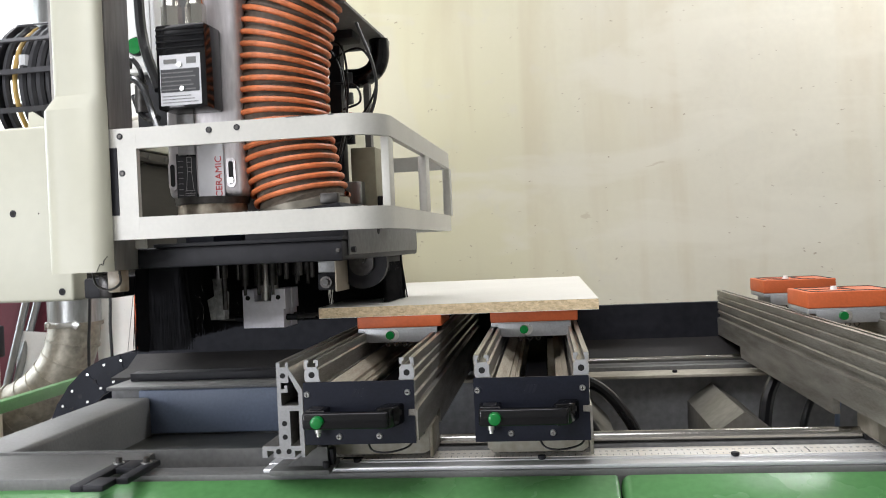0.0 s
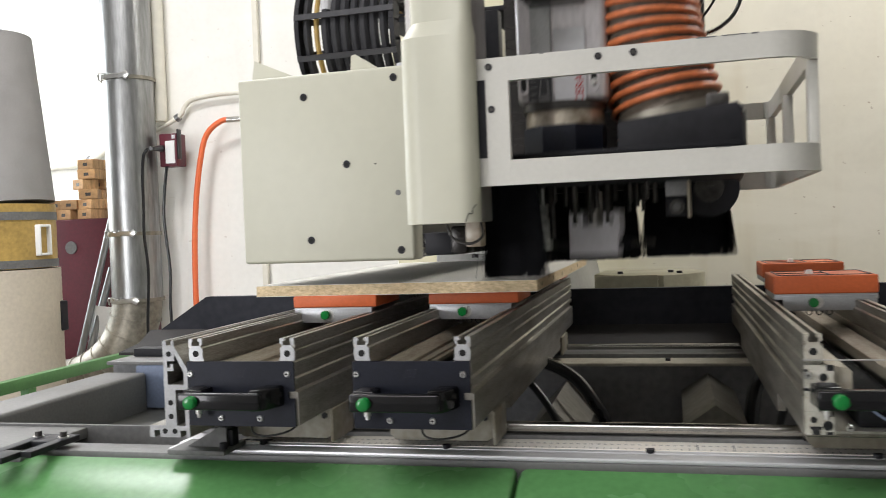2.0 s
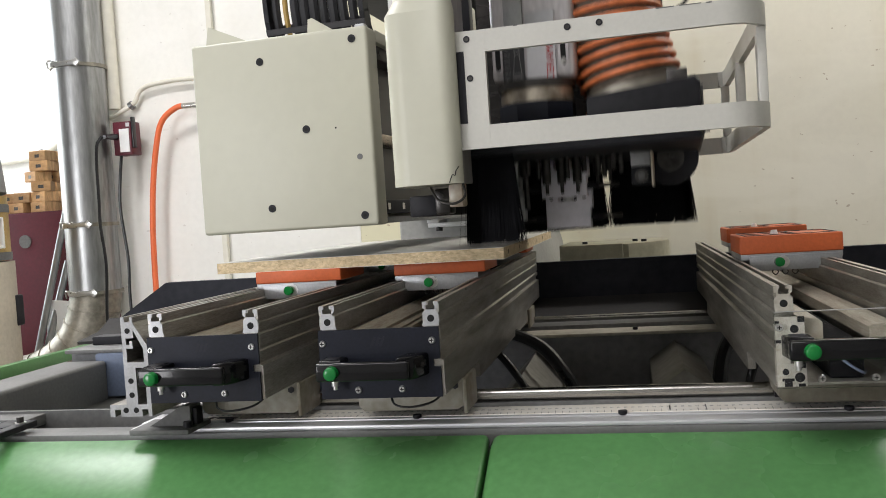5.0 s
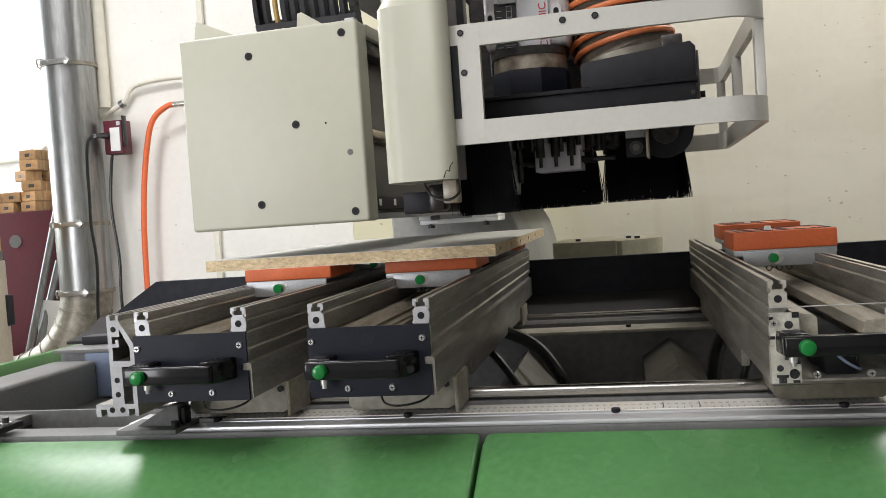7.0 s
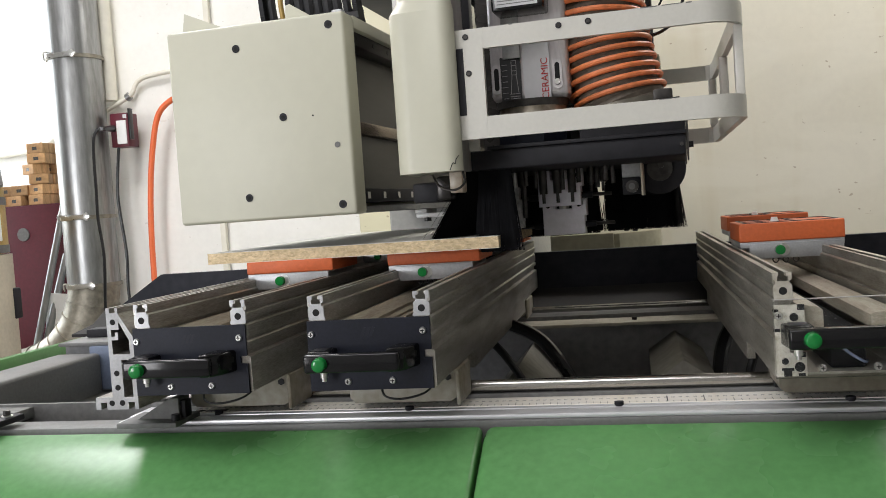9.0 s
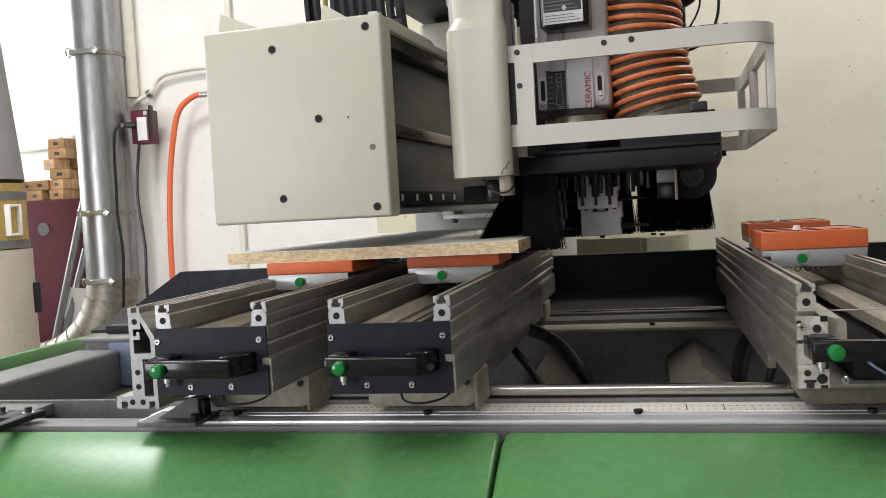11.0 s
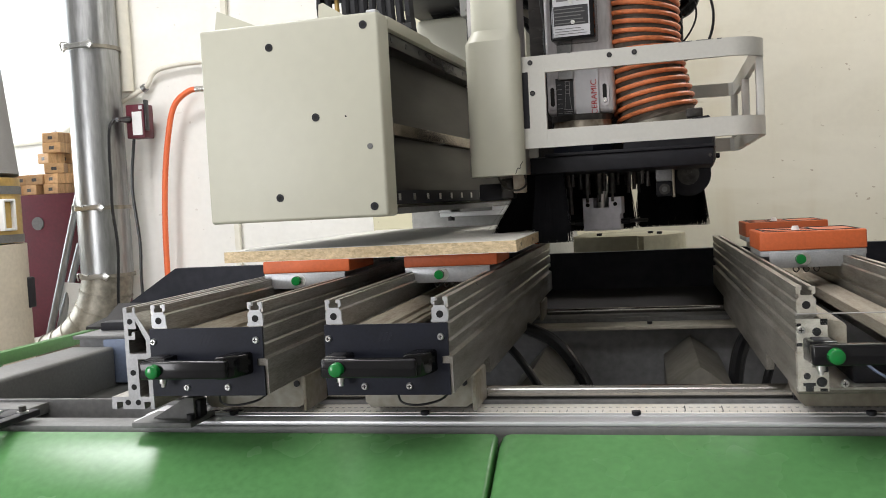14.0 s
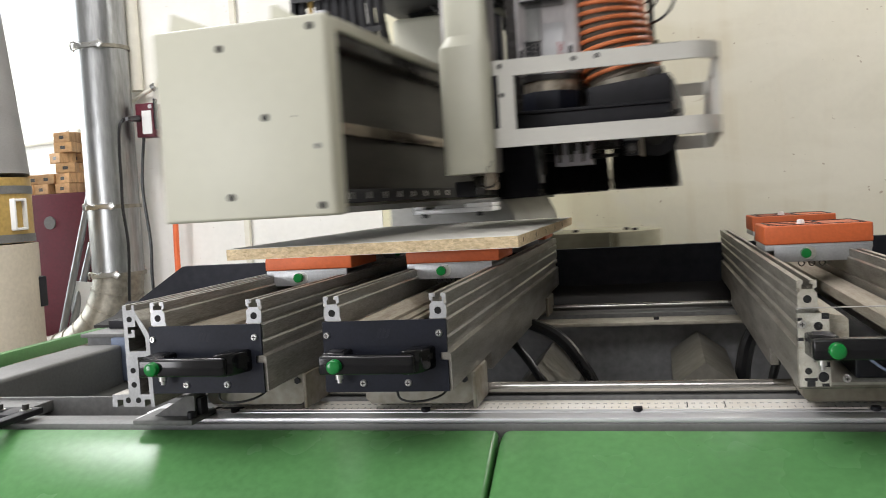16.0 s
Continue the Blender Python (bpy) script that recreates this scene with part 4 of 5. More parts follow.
def rounded(x0, x1, y0, ra, rb):
    """Outline of the cover: a flat front at y0 between two rounded corners."""
    left = [(x0 + ra - ra * math.cos(a), y0 + ra - ra * math.sin(a)) for a in [math.pi / 2 * k / 7 for k in range(8)]]
    right = [(x1 - rb + rb * math.sin(a), y0 + rb - rb * math.cos(a)) for a in [math.pi / 2 * k / 7 for k in range(8)]]
    return [(x0, 0.10)] + left + right + [(0.2, y0 + rb + 0.004)]


outline = rounded(0.106, 0.214, -0.028, 0.034, 0.024)
upper = rounded(0.117, 0.208, -0.012, 0.028, 0.016)
ring = []
for pts, z in ((outline, 1.012), (outline, 1.264), (upper, 1.287), (upper, 1.95)):
    ring.append([bm.verts.new((x, y, z)) for x, y in pts])
n = len(outline)
for a, b in zip(ring, ring[1:]):
    for k in range(n):
        bm.faces.new((a[k], a[(k + 1) % n], b[(k + 1) % n], b[k]))
bm.faces.new(ring[0][::-1])
bm.faces.new(ring[-1])
bmesh.ops.recalc_face_normals(bm, faces=bm.faces)
pil = part("front_cover", bm, CREAM, head, "cream moulded front cover with a chipped corner")
part("crack", tube(B(), [(0.1975, -0.0268, 1.013), (0.202, -0.0248, 1.024), (0.2055, -0.0225, 1.023), (0.207, -0.021, 1.030), (0.2105, -0.0165, 1.036)], 0.0007, 6, 4), MATT, pil, "black crack at the cover's corner")
part("carriage_plate", box(B(), 0.109, 0.2065, 0.012, 0.085, 1.013, 1.95, 0.002), WORN, head)
part("lower_slide", box(B(), 0.095, 0.15, 0.10, 0.36, 0.966, 1.000, 0.004), MATT, head, "oily lower slide block")
part("slide_block", box(B(), 0.180, 0.202, 0.03, 0.06, 0.978, 1.013, 0.003), STAINED, head, "white block with brown oil stains")
part("grease_pipe", tube(B(), [(0.205, 0.025, 1.012), (0.207, 0.022, 0.993), (0.190, 0.02, 0.983), (0.165, 0.025, 0.990), (0.150, 0.04, 1.01)], 0.0020, 8), DSTEEL, head)
part("rusty_nut", box(B(), 0.152, 0.176, 0.05, 0.09, 0.968, 1.008, 0.004), OILY, head)
part("back_plate", box(B(), 0.16, 0.42, 0.40, 0.42, 1.06, 1.95), OILY, head, "dark oily back plate")
swb = part("switch_box", box(B(), -0.030, 0.040, 0.50, 0.55, 1.425, 1.60, 0.005), CARD, head, "pale switch box with a green button")
part("switch_plate", box(B(), -0.026, 0.030, 0.497, 0.50, 1.435, 1.575, 0.001), CARD, swb)
part("switch_button", cyl(B(), (-0.001, 0.50, 1.480), (-0.001, 0.484, 1.480), 0.017, seg=24), BUTTON, swb, "green push button")
part("collar", cyl(B(), (-0.001, 0.50, 1.480), (-0.001, 0.492, 1.480), 0.0205, seg=24), MATT, swb)
part("bracket_arm", box(B(), -0.02, 0.12, 0.52, 0.55, 1.29, 1.425, 0.003), MATT, swb)
part("rear_cover", box(B(), 0.02, 0.115, 0.56, 0.60, 1.285, 1.40, 0.004), CREAM, swb, "cream rear cover with an oil stain")
vv = part("air_valve", cyl(B(), (0.035, 0.44, 1.33), (0.035, 0.44, 1.385), 0.014, seg=14), DSTEEL, swb)
part("fitting", cyl(B(), (0.035, 0.44, 1.385), (0.035, 0.44, 1.40), 0.010, seg=6), BRASS, vv)
for pts, r in ((((0.0, 0.46, 1.43), (0.02, 0.43, 1.44), (0.045, 0.42, 1.41), (0.04, 0.44, 1.36)), 0.005), (((0.035, 0.46, 1.75), (0.032, 0.45, 1.58), (0.040, 0.45, 1.47), (0.085, 0.42, 1.37)), 0.011),
               (((0.005, 0.45, 1.40), (0.03, 0.42, 1.395), (0.06, 0.40, 1.37), (0.10, 0.36, 1.31), (0.14, 0.30, 1.27)), 0.007), (((0.0, 0.47, 1.37), (0.03, 0.44, 1.33), (0.06, 0.42, 1.31), (0.12, 0.34, 1.30)), 0.006)):
    part("cable", tube(B(), pts, r, 8), RUBBER, swb)

# bumper: front plate with a window, rounded corner, side and back returns
fr = part("bumper_frame", box(B(), 0.2115, 0.2565, 0.0, 0.010, 1.060, 1.232), FRAME, head, "pale grey steel bumper frame")


def bent(z0, z1, name):
    """A flat bar along the front, round the corner and back."""
    cx, cy, r = 0.585, 0.062, 0.062
    line = [(0.2566, 0.0)] + [(cx + r * math.sin(a), cy - r * math.cos(a)) for a in [math.pi / 2 * k / 8 for k in range(9)]] + [(0.627, 0.70), (0.6225, 0.725), (0.605, 0.738), (0.44, 0.738)]
    bm = B()
    rows = []
    for i, p in enumerate(line):
        a, b = Vector(line[max(0, i - 1)]), Vector(line[min(len(line) - 1, i + 1)])
        d = (b - a).normalized()
        nrm = Vector((-d.y, d.x)) * 0.010
        rows.append([bm.verts.new((*q, z)) for q, z in ((Vector(p), z0), (Vector(p) + nrm, z0), (Vector(p) + nrm, z1), (Vector(p), z1))])
    for a, b in zip(rows, rows[1:]):
        for k in range(4):
            bm.faces.new((a[k], a[(k + 1) % 4], b[(k + 1) % 4], b[k]))
    bm.faces.new(rows[0])
    bm.faces.new(rows[-1][::-1])
    bmesh.ops.recalc_face_normals(bm, faces=bm.faces)
    return part(name, bm, FRAME, fr)


bent(1.2, 1.232, "top_bar")
bent(1.060, 1.094, "bottom_bar")
for x0, x1, z0 in ((0.500, 0.524, 1.2309), (0.531, 0.560, 1.2312), (0.566, 0.574, 1.2306), (0.520, 0.538, 1.0932), (0.300, 0.306, 1.2311)):
    part("paint_scuff", box(B(), x0, x1, -0.0004, 0.003, z0, 1.2324 if z0 > 1.2 else 1.0944), GREYD, fr, "bare scuffed edge")
part("corner_post", box(B(), 0.632, 0.645, 0.045, 0.075, 1.094, 1.2, 0.002), FRAME, fr)
part("side_post", box(B(), 0.6215, 0.6370, 0.378, 0.412, 1.094, 1.2, 0.002), FRAME, fr)
part("side_post", box(B(), 0.609, 0.626, 0.712, 0.735, 1.094, 1.2, 0.002), FRAME, fr)
part("hinge_slot", box(B(), 0.210, 0.2245, -0.0008, 0.004, 1.098, 1.203, 0.0003, 1), MATT, fr, "dark hinge slot")
for x, z in ((.230, 1.220), (.377, 1.221), (.422, 1.222), (.232, 1.163)):
    b = part("frame_bolt", cyl(B(), (x, -0.0012, z), (x, 0.003, z), 0.0048, seg=16), MATT, fr, "dark socket bolt")
    part("socket", cyl(B(), (x, -0.0016, z), (x, 0.0, z), 0.003, seg=6), DSTEEL, b)

# tool unit (moves up and down on the head)
tool = part("tool_unit", box(B(), 0.192, 0.5545, 0.082, 0.66, 1.013, 1.046, 0.004), MATT, head, "black dust hood with spindle, hose and drills")
part("hood_shelf", box(B(), 0.236, 0.556, 0.078, 0.30, 1.046, 1.052, 0.001), MATT, tool)
NECK = [(0.303 + 0.063 * math.cos(q), 0.168 + 0.063 * math.sin(q)) for q in [math.pi / 8 + math.pi / 4 * k for k in range(8)]]
part("spindle_neck", prism(B(), NECK, "z", 1.046, 1.094, 0.002), BLACK, tool, "eight-sided black spindle neck")
part("hose_box", prism(B(), [(0.388, 1.046), (0.555, 1.046), (0.555, 1.098), (0.548, 1.106), (0.392, 1.090), (0.388, 1.086)], "y", 0.092, 0.655, 0.003), MATT, tool, "black suction box under the hose")
sc = part("side_cover", box(B(), 0.5555, 0.559, 0.11, 0.64, 1.022, 1.094, 0.001), GREYD, tool, "grey side cover")
part("slot", cyl(B(), (0.559, 0.30, 1.065), (0.5595, 0.30, 1.065), 0.010, seg=14), DARK, sc)
part("neck_collar", cyl(B(), (0.459, 0.205, 1.08), (0.457, 0.205, 1.106), 0.072, seg=36), MATT, tool)
part("hood_side", box(B(), 0.505, 0.530, 0.43, 0.62, 0.982, 1.013, 0.002), MATT, tool)
part("hood_bolt", cyl(B(), (0.548, 0.082, 1.030), (0.548, 0.076, 1.030), 0.003, seg=10), DSTEEL, tool)
part("side_bolt", cyl(B(), (0.559, 0.12, 1.030), (0.566, 0.12, 1.030), 0.005, seg=10), MATT, tool)
part("pale_tab", box(B(), 0.206, 0.224, 0.074, 0.084, 1.046, 1.072, 0.002), FRAME, tool)
sp = part("spindle_motor", box(B(), 0.237, 0.372, 0.135, 0.30, 1.128, 1.75, 0.012, 3), MOTOR, tool, "brushed grey spindle motor")
part("flange", cyl(B(), (0.303, 0.168, 1.094), (0.303, 0.168, 1.116), 0.059, 0.058, 40), GOLD, sp, "brown-stained round flange")
part("flange_ring", cyl(B(), (0.303, 0.168, 1.116), (0.303, 0.168, 1.128), 0.0615, 0.0625, 40), DSTEEL, sp)
part("side_plate", box(B(), 0.262, 0.292, 0.128, 0.136, 1.20, 1.70, 0.001), ALU_CUT, sp)
part("spec_label", box(B(), 0.256, 0.291, 0.1325, 0.1345, 1.127, 1.203), INK, sp, "black specification plate with unreadable print")
bm = B()
for k in range(7):
    box(bm, 0.259, 0.268, 0.1318, 0.1326, 1.133 + 0.0095 * k, 1.1338 + 0.0095 * k)
for x0, x1, s in ((0.2725, 0.2755, 1), (0.2865, 0.2835, -1)):
    prism(bm, [(x0, 1.141), (x0 + s * 0.0007, 1.141), (x1 + s * 0.0007, 1.172), (x1, 1.172)], "y", 0.1318, 0.1326)
for z in (1.132, 1.1355, 1.140, 1.172, 1.179, 1.188, 1.196):
    box(bm, 0.271 if z < 1.15 else 0.2755, 0.288 if z < 1.15 else 0.2835, 0.1318, 0.1326, z, z + 0.0008)
for x0 in (0.2752, 0.2832):
    box(bm, x0, x0 + 0.0007, 0.1318, 0.1326, 1.172, 1.197)
part("printed_drawing", bm, FAINT, sp)
part("ceramic_plate", box(B(), 0.296, 0.341, 0.1305, 0.1345, 1.123, 1.235), LABEL, sp, "white plate with red lettering")
cu = bpy.data.curves.new("ceramic_text", "FONT")
cu.body, cu.size, cu.extrude, cu.align_x = "CERAMIC", 0.0165, 0.0003, "LEFT"
me_ob = new("ceramic_text", cu)
bpy.context.view_layer.update()
me = bpy.data.meshes.new_from_object(me_ob.evaluated_get(bpy.context.evaluated_depsgraph_get()))
bpy.data.objects.remove(me_ob)
me.materials.append(RED)
tx = new("lettering", me)
tx.parent = sp
tx.matrix_basis = Matrix.Translation((0.3375, 0.1300, 1.126)) @ Euler((radians(90), radians(-90), 0)).to_matrix().to_4x4()
def capsule(x0, x1, z0, z1):
    r = (x1 - x0) / 2
    return [(x0 + r + r * math.cos(math.pi * k / 8), z1 - r + r * math.sin(math.pi * k / 8)) for k in range(9)] + [(x0 + r - r * math.cos(math.pi * k / 8), z0 + r - r * math.sin(math.pi * k / 8)) for k in range(9)]


for x0 in (0.345, 0.241):
    s_ = part("slot_rim", prism(B(), capsule(x0, x0 + 0.016, 1.142, 1.192), "y", 0.1325, 0.1352), MOTOR, sp, "bright rim of a long bolt slot")
    part("slot_hole", prism(B(), capsule(x0 + 0.004, x0 + 0.012, 1.148, 1.186), "y", 0.1318, 0.1324), DARK, s_)
part("bolt_head", cyl(B(), (0.353, 0.136, 1.154), (0.353, 0.130, 1.154), 0.005, seg=12), SCREW, sp)
jb = part("terminal_box", box(B(), 0.260, 0.345, 0.07, 0.134, 1.268, 1.405, 0.004), GLOSS, sp, "black ribbed terminal box with a white label")
part("label", box(B(), 0.2665, 0.3365, 0.0685, 0.0705, 1.274, 1.3555), LABEL, jb)
bm = box(B(), 0.2680, 0.3340, 0.0678, 0.0687, 1.295, 1.332)
part("printed_field", bm, INK, jb)
bm = B()
for k in range(5):
    box(bm, 0.2695, 0.328 - 0.004 * (k % 3), 0.0674, 0.0679, 1.298 + 0.0068 * k, 1.2998 + 0.0068 * k)
for k in range(3):
    box(bm, 0.270, 0.331 - 0.006 * k, 0.0678, 0.0687, 1.278 + 0.005 * k, 1.2792 + 0.005 * k)
box(bm, 0.274, 0.296, 0.0678, 0.0687, 1.341, 1.348)
box(bm, 0.313, 0.329, 0.0678, 0.0687, 1.340, 1.350)
part("printed_text", bm, GREYD, jb)
for x, z in ((0.3015, 1.3385), (0.3045, 1.300)):
    part("label_screw", cyl(B(), (x, 0.069, z), (x, 0.0655, z), 0.004, seg=12), SCREW, jb)
bm = B()
for k in range(4):
    box(bm, 0.2605, 0.3445, 0.0685, 0.071, 1.365 + 0.010 * k, 1.3695 + 0.010 * k, 0.001, 1)
part("ribs", bm, GLOSS, jb)
for x in (0.276, 0.318):
    g = part("cable_gland", cyl(B(), (x, 0.10, 1.405), (x, 0.10, 1.44), 0.017, seg=6), BRASS, jb, "shiny nickel cable gland")
    part("cap", cyl(B(), (x, 0.10, 1.44), (x, 0.10, 1.46), 0.0155, 0.012, 16), BRASS, g)
    part("cable", tube(B(), [(x, 0.10, 1.455), (x, 0.10, 1.55), (x - 0.01, 0.12, 1.7)], 0.009), RUBBER, g)

# suction hose: a grey wall with an orange spiral
def hose_line(s):
    """Centre of the hose, s from 0 (clamp) to 1."""
    q = min(s / 0.36, 1.0)
    lean = -0.042 * math.sin(q * math.pi / 2) + 0.35 * max(0, s - 0.42) ** 2
    return Vector((0.458 + lean, 0.205 + 0.03 * s, 1.098 + 0.53 * s))


def hose_ring(s):
    d = (hose_line(s + 0.01) - hose_line(s - 0.01)).normalized()
    side = Vector((0, 1, 0)).cross(d).normalized()
    return hose_line(s), side, d.cross(side), d


hb = B()
rows = []
for i in range(79):
    c0, u0, v0, d0 = hose_ring(i / 78)
    r = 0.0715 + 0.005 * min(1.0, i / 78 / 0.25) + 0.0018 * math.cos(i * math.pi)
    rows.append([hb.verts.new(c0 + r * (u0 * math.cos(2 * math.pi * k / 36) + v0 * math.sin(2 * math.pi * k / 36))) for k in range(36)])
for a, b in zip(rows, rows[1:]):
    for k in range(36):
        hb.faces.new((a[k], a[(k + 1) % 36], b[(k + 1) % 36], b[k]))
hose = part("suction_hose", hb, HOSE_G, tool, "dusty grey suction hose with an orange spiral")
turns, per = 28, 32
hb = B()
rows = []
for i in range(turns * per + 1):
    u = i / (turns * per)
    s, a = 0.030 + 0.97 * (0.90 * u + 0.10 * u * u), 2 * math.pi * i / per
    c0, u0, v0, d0 = hose_ring(s)
    d = u0 * math.cos(a) + v0 * math.sin(a)
    rows.append([hb.verts.new(c0 + d * (0.0765 + 0.005 * min(1.0, s / 0.25) + 0.0045 * math.cos(p)) + d0 * (0.0047 * math.sin(p) - (0.0090 + 0.0060 * max(0.0, 1 - s / 0.25)) * math.cos(a))) for p in [2 * math.pi * k / 8 for k in range(8)]])
for a, b in zip(rows, rows[1:]):
    for k in range(8):
        hb.faces.new((a[k], a[(k + 1) % 8], b[(k + 1) % 8], b[k]))
part("spiral", hb, HOSE_O, hose, "orange plastic spiral rib")
part("end_ring", tube(B(), [(0.457 + 0.077 * math.cos(a), 0.205 + 0.077 * math.sin(a), 1.083 + 0.0105 * math.cos(a)) for a in [math.pi * k / 8 for k in range(17)]], 0.0050, 8, 3), HOSE_O, hose, "orange plastic end ring")
cl = part("hose_clamp", cyl(B(), (0.4570, 0.205, 1.088), (0.4540, 0.206, 1.108), 0.0785, seg=44), GALV_OLD, tool, "dull steel hose clamp")
part("clamp_screw", box(B(), 0.507, 0.538, 0.124, 0.141, 1.106, 1.124, 0.003), DSTEEL, cl)

# drills under the hood
for x, y, z0 in ((0.245, 0.33, 0.985), (0.285, 0.335, 0.968), (0.312, 0.335, 0.968), (0.340, 0.335, 0.968), (0.372, 0.38, 0.985), (0.395, 0.38, 0.985)):
    d = part("drill_chuck", cyl(B(), (x, y, z0), (x, y, 1.02), 0.0078, seg=14), DSTEEL, tool)
    part("drill_bit", cyl(B(), (x, y, z0 - 0.018), (x, y, z0), 0.0032, seg=8), DSTEEL, d)
BLK = [(-0.041, -0.004), (0.041, -0.004), (0.041, 0.032), (0.045, 0.032), (0.045, 0.070), (0.017, 0.070), (0.017, 0.047), (-0.017, 0.047), (-0.017, 0.070), (-0.041, 0.070)]
blocks = []
for y in (0.350, 0.392):
    bl = part("side_drill_block", prism(B(), [(0.313 + x, 0.947 + z) for x, z in BLK], "y", y, y + 0.034, 0.001, 1), BLOCK, tool, "milled aluminium side-drilling block")
    for sx in (-0.030, 0.031):
        part("block_bolt", cyl(B(), (0.313 + sx, y, 0.947 + 0.054), (0.313 + sx, y - 0.001, 0.947 + 0.054), 0.0045, seg=12), DARK, bl)
    part("shaft", cyl(B(), (0.313, y + 0.017, 0.992), (0.313, y + 0.017, 1.07), 0.010, seg=14), STEEL, bl)
    for s in (-1, 1):
        a = part("side_chuck", cyl(B(), (0.313 + s * 0.041, y + 0.017, 0.9615), (0.313 + s * 0.062, y + 0.017, 0.9615), 0.006, seg=12), MATT, bl)
        part("side_bit", cyl(B(), (0.313 + s * 0.062, y + 0.017, 0.9615), (0.313 + s * 0.098, y + 0.017, 0.9615), 0.0035, seg=8), DSTEEL, a)
    blocks.append(bl)
sa = part("saw_unit", box(B(), 0.436, 0.470, 0.318, 0.36, 0.988, 1.02, 0.002), CUT_DULL, tool, "saw unit with a motor block")
part("motor_block", box(B(), 0.436, 0.470, 0.314, 0.355, 0.956, 0.988, 0.003), MATT, sa)
part("round_nut", cyl(B(), (0.454, 0.314, 0.971), (0.454, 0.306, 0.971), 0.0115, seg=24), DSTEEL, sa)
part("nut_centre", cyl(B(), (0.454, 0.306, 0.971), (0.454, 0.302, 0.971), 0.006, seg=16), GREYD, sa)
part("guard_plate", box(B(), 0.4703, 0.4740, 0.310, 0.392, 0.953, 1.013, 0.001), BEIGE, sa, "beige side plate of the saw unit")
part("saw_guard", cyl(B(), (0.503, 0.385, 1.002), (0.503, 0.40, 1.002), 0.049, seg=40), MATT, sa, "round dark saw guard")
part("saw_hub", cyl(B(), (0.503, 0.378, 1.002), (0.503, 0.385, 1.002), 0.024, seg=28), DSTEEL, sa)
part("hub_bolt", cyl(B(), (0.506, 0.370, 1.008), (0.506, 0.378, 1.008), 0.006, seg=6), DSTEEL, sa)
part("shrouded_bit", prism(B(), [(0.2205, 0.984), (0.2385, 0.984), (0.2375, 0.962), (0.2455, 0.957), (0.2430, 0.906), (0.2140, 0.9055), (0.2085, 0.944), (0.2225, 0.951)], "y", 0.330, 0.352, 0.002), CRUMPLED, tool, "crumpled pale foil round a drill bit")
part("bit_chuck", cyl(B(), (0.2295, 0.341, 0.984), (0.2295, 0.341, 1.02), 0.0085, seg=14), SCREW, tool)
for k, x in enumerate((0.258, 0.270, 0.327, 0.353, 0.381, 0.388, 0.408, 0.418)):
    part("drill_chuck", cyl(B(), (x, 0.30 + 0.04 * (k % 2), 0.986 - 0.006 * (k % 3)), (x, 0.30 + 0.04 * (k % 2), 1.02), 0.0045, seg=10), DSTEEL, tool)
vb = part("vertical_bit", cyl(B(), (0.250, 0.32, 0.925), (0.250, 0.32, 0.985), 0.005, seg=8), DSTEEL, tool)

# bristle skirts round the hood
def skirt(name, a, b, top, length, count, seed, lean=0.0, at=(0, 0, 0)):
    rng = random.Random(seed)
    bm = B()
    a, b = Vector((*a, 0)), Vector((*b, 0))
    d = (b - a).normalized()
    for i in range(count):
        u = rng.random()
        tuft = math.sin(u * (b - a).length / 0.0075 * math.pi)
        p = a.lerp(b, u) + Vector((-d.y, d.x, 0)) * rng.uniform(-0.006, 0.006)
        ln = length * (1.0 - 0.22 * rng.random() ** 4 - 0.03 * (tuft > 0.4))
        fan = (u - 0.5) * 0.011 + 0.008 * (rng.random() ** 3) * max(0, abs(u - 0.5) * 2 - 0.8) * 5 * (1 if u > 0.5 else -1)
        tip = Vector((p.x, p.y, top - ln)) + d * (rng.gauss(0, 0.004) + fan + lean * 0.02) + Vector((-d.y, d.x, 0)) * rng.gauss(0, 0.004)
        w = 0.0008
        v = [bm.verts.new(q) for q in (Vector((p.x, p.y, top)) - d * w, Vector((p.x, p.y, top)) + d * w, tip + d * w * 0.5, tip - d * w * 0.5)]
        bm.faces.new(v)
    bmesh.ops.translate(bm, verts=bm.verts, vec=-Vector(at))
    ob = part(name, bm, BRISTLE, tool, "black bristle skirt")
    ob.matrix_basis = pose(*at)
    return tagged(ob, kind="stuff")


skirt("brush_skirt", (0.202, 0.60), (0.300, 0.60), 1.014, 0.137, 1100, 1)
skirt("brush_skirt", (0.308, 0.60), (0.358, 0.60), 1.014, 0.136, 600, 2)
skirt("brush_skirt", (0.384, 0.60), (0.530, 0.60), 1.014, 0.134, 1500, 3)
skirt("brush_skirt", (0.198, 0.24), (0.198, 0.60), 1.014, 0.138, 2000, 4)
SPLAY = [(0.201, 0.10 + 0.035 * k, 1.012) for k in range(4)]
splayed = [skirt("brush_tuft", (0.198, 0.095 + 0.035 * k), (0.208, 0.135 + 0.035 * k), 1.014, 0.140, 900, 20 + k, at=SPLAY[k]) for k in range(4)]
skirt("brush_skirt", (0.527, 0.46), (0.527, 0.60), 1.0, 0.120, 900, 5)
skirt("brush_skirt", (0.212, 0.11), (0.266, 0.11), 1.014, 0.139, 900, 6)
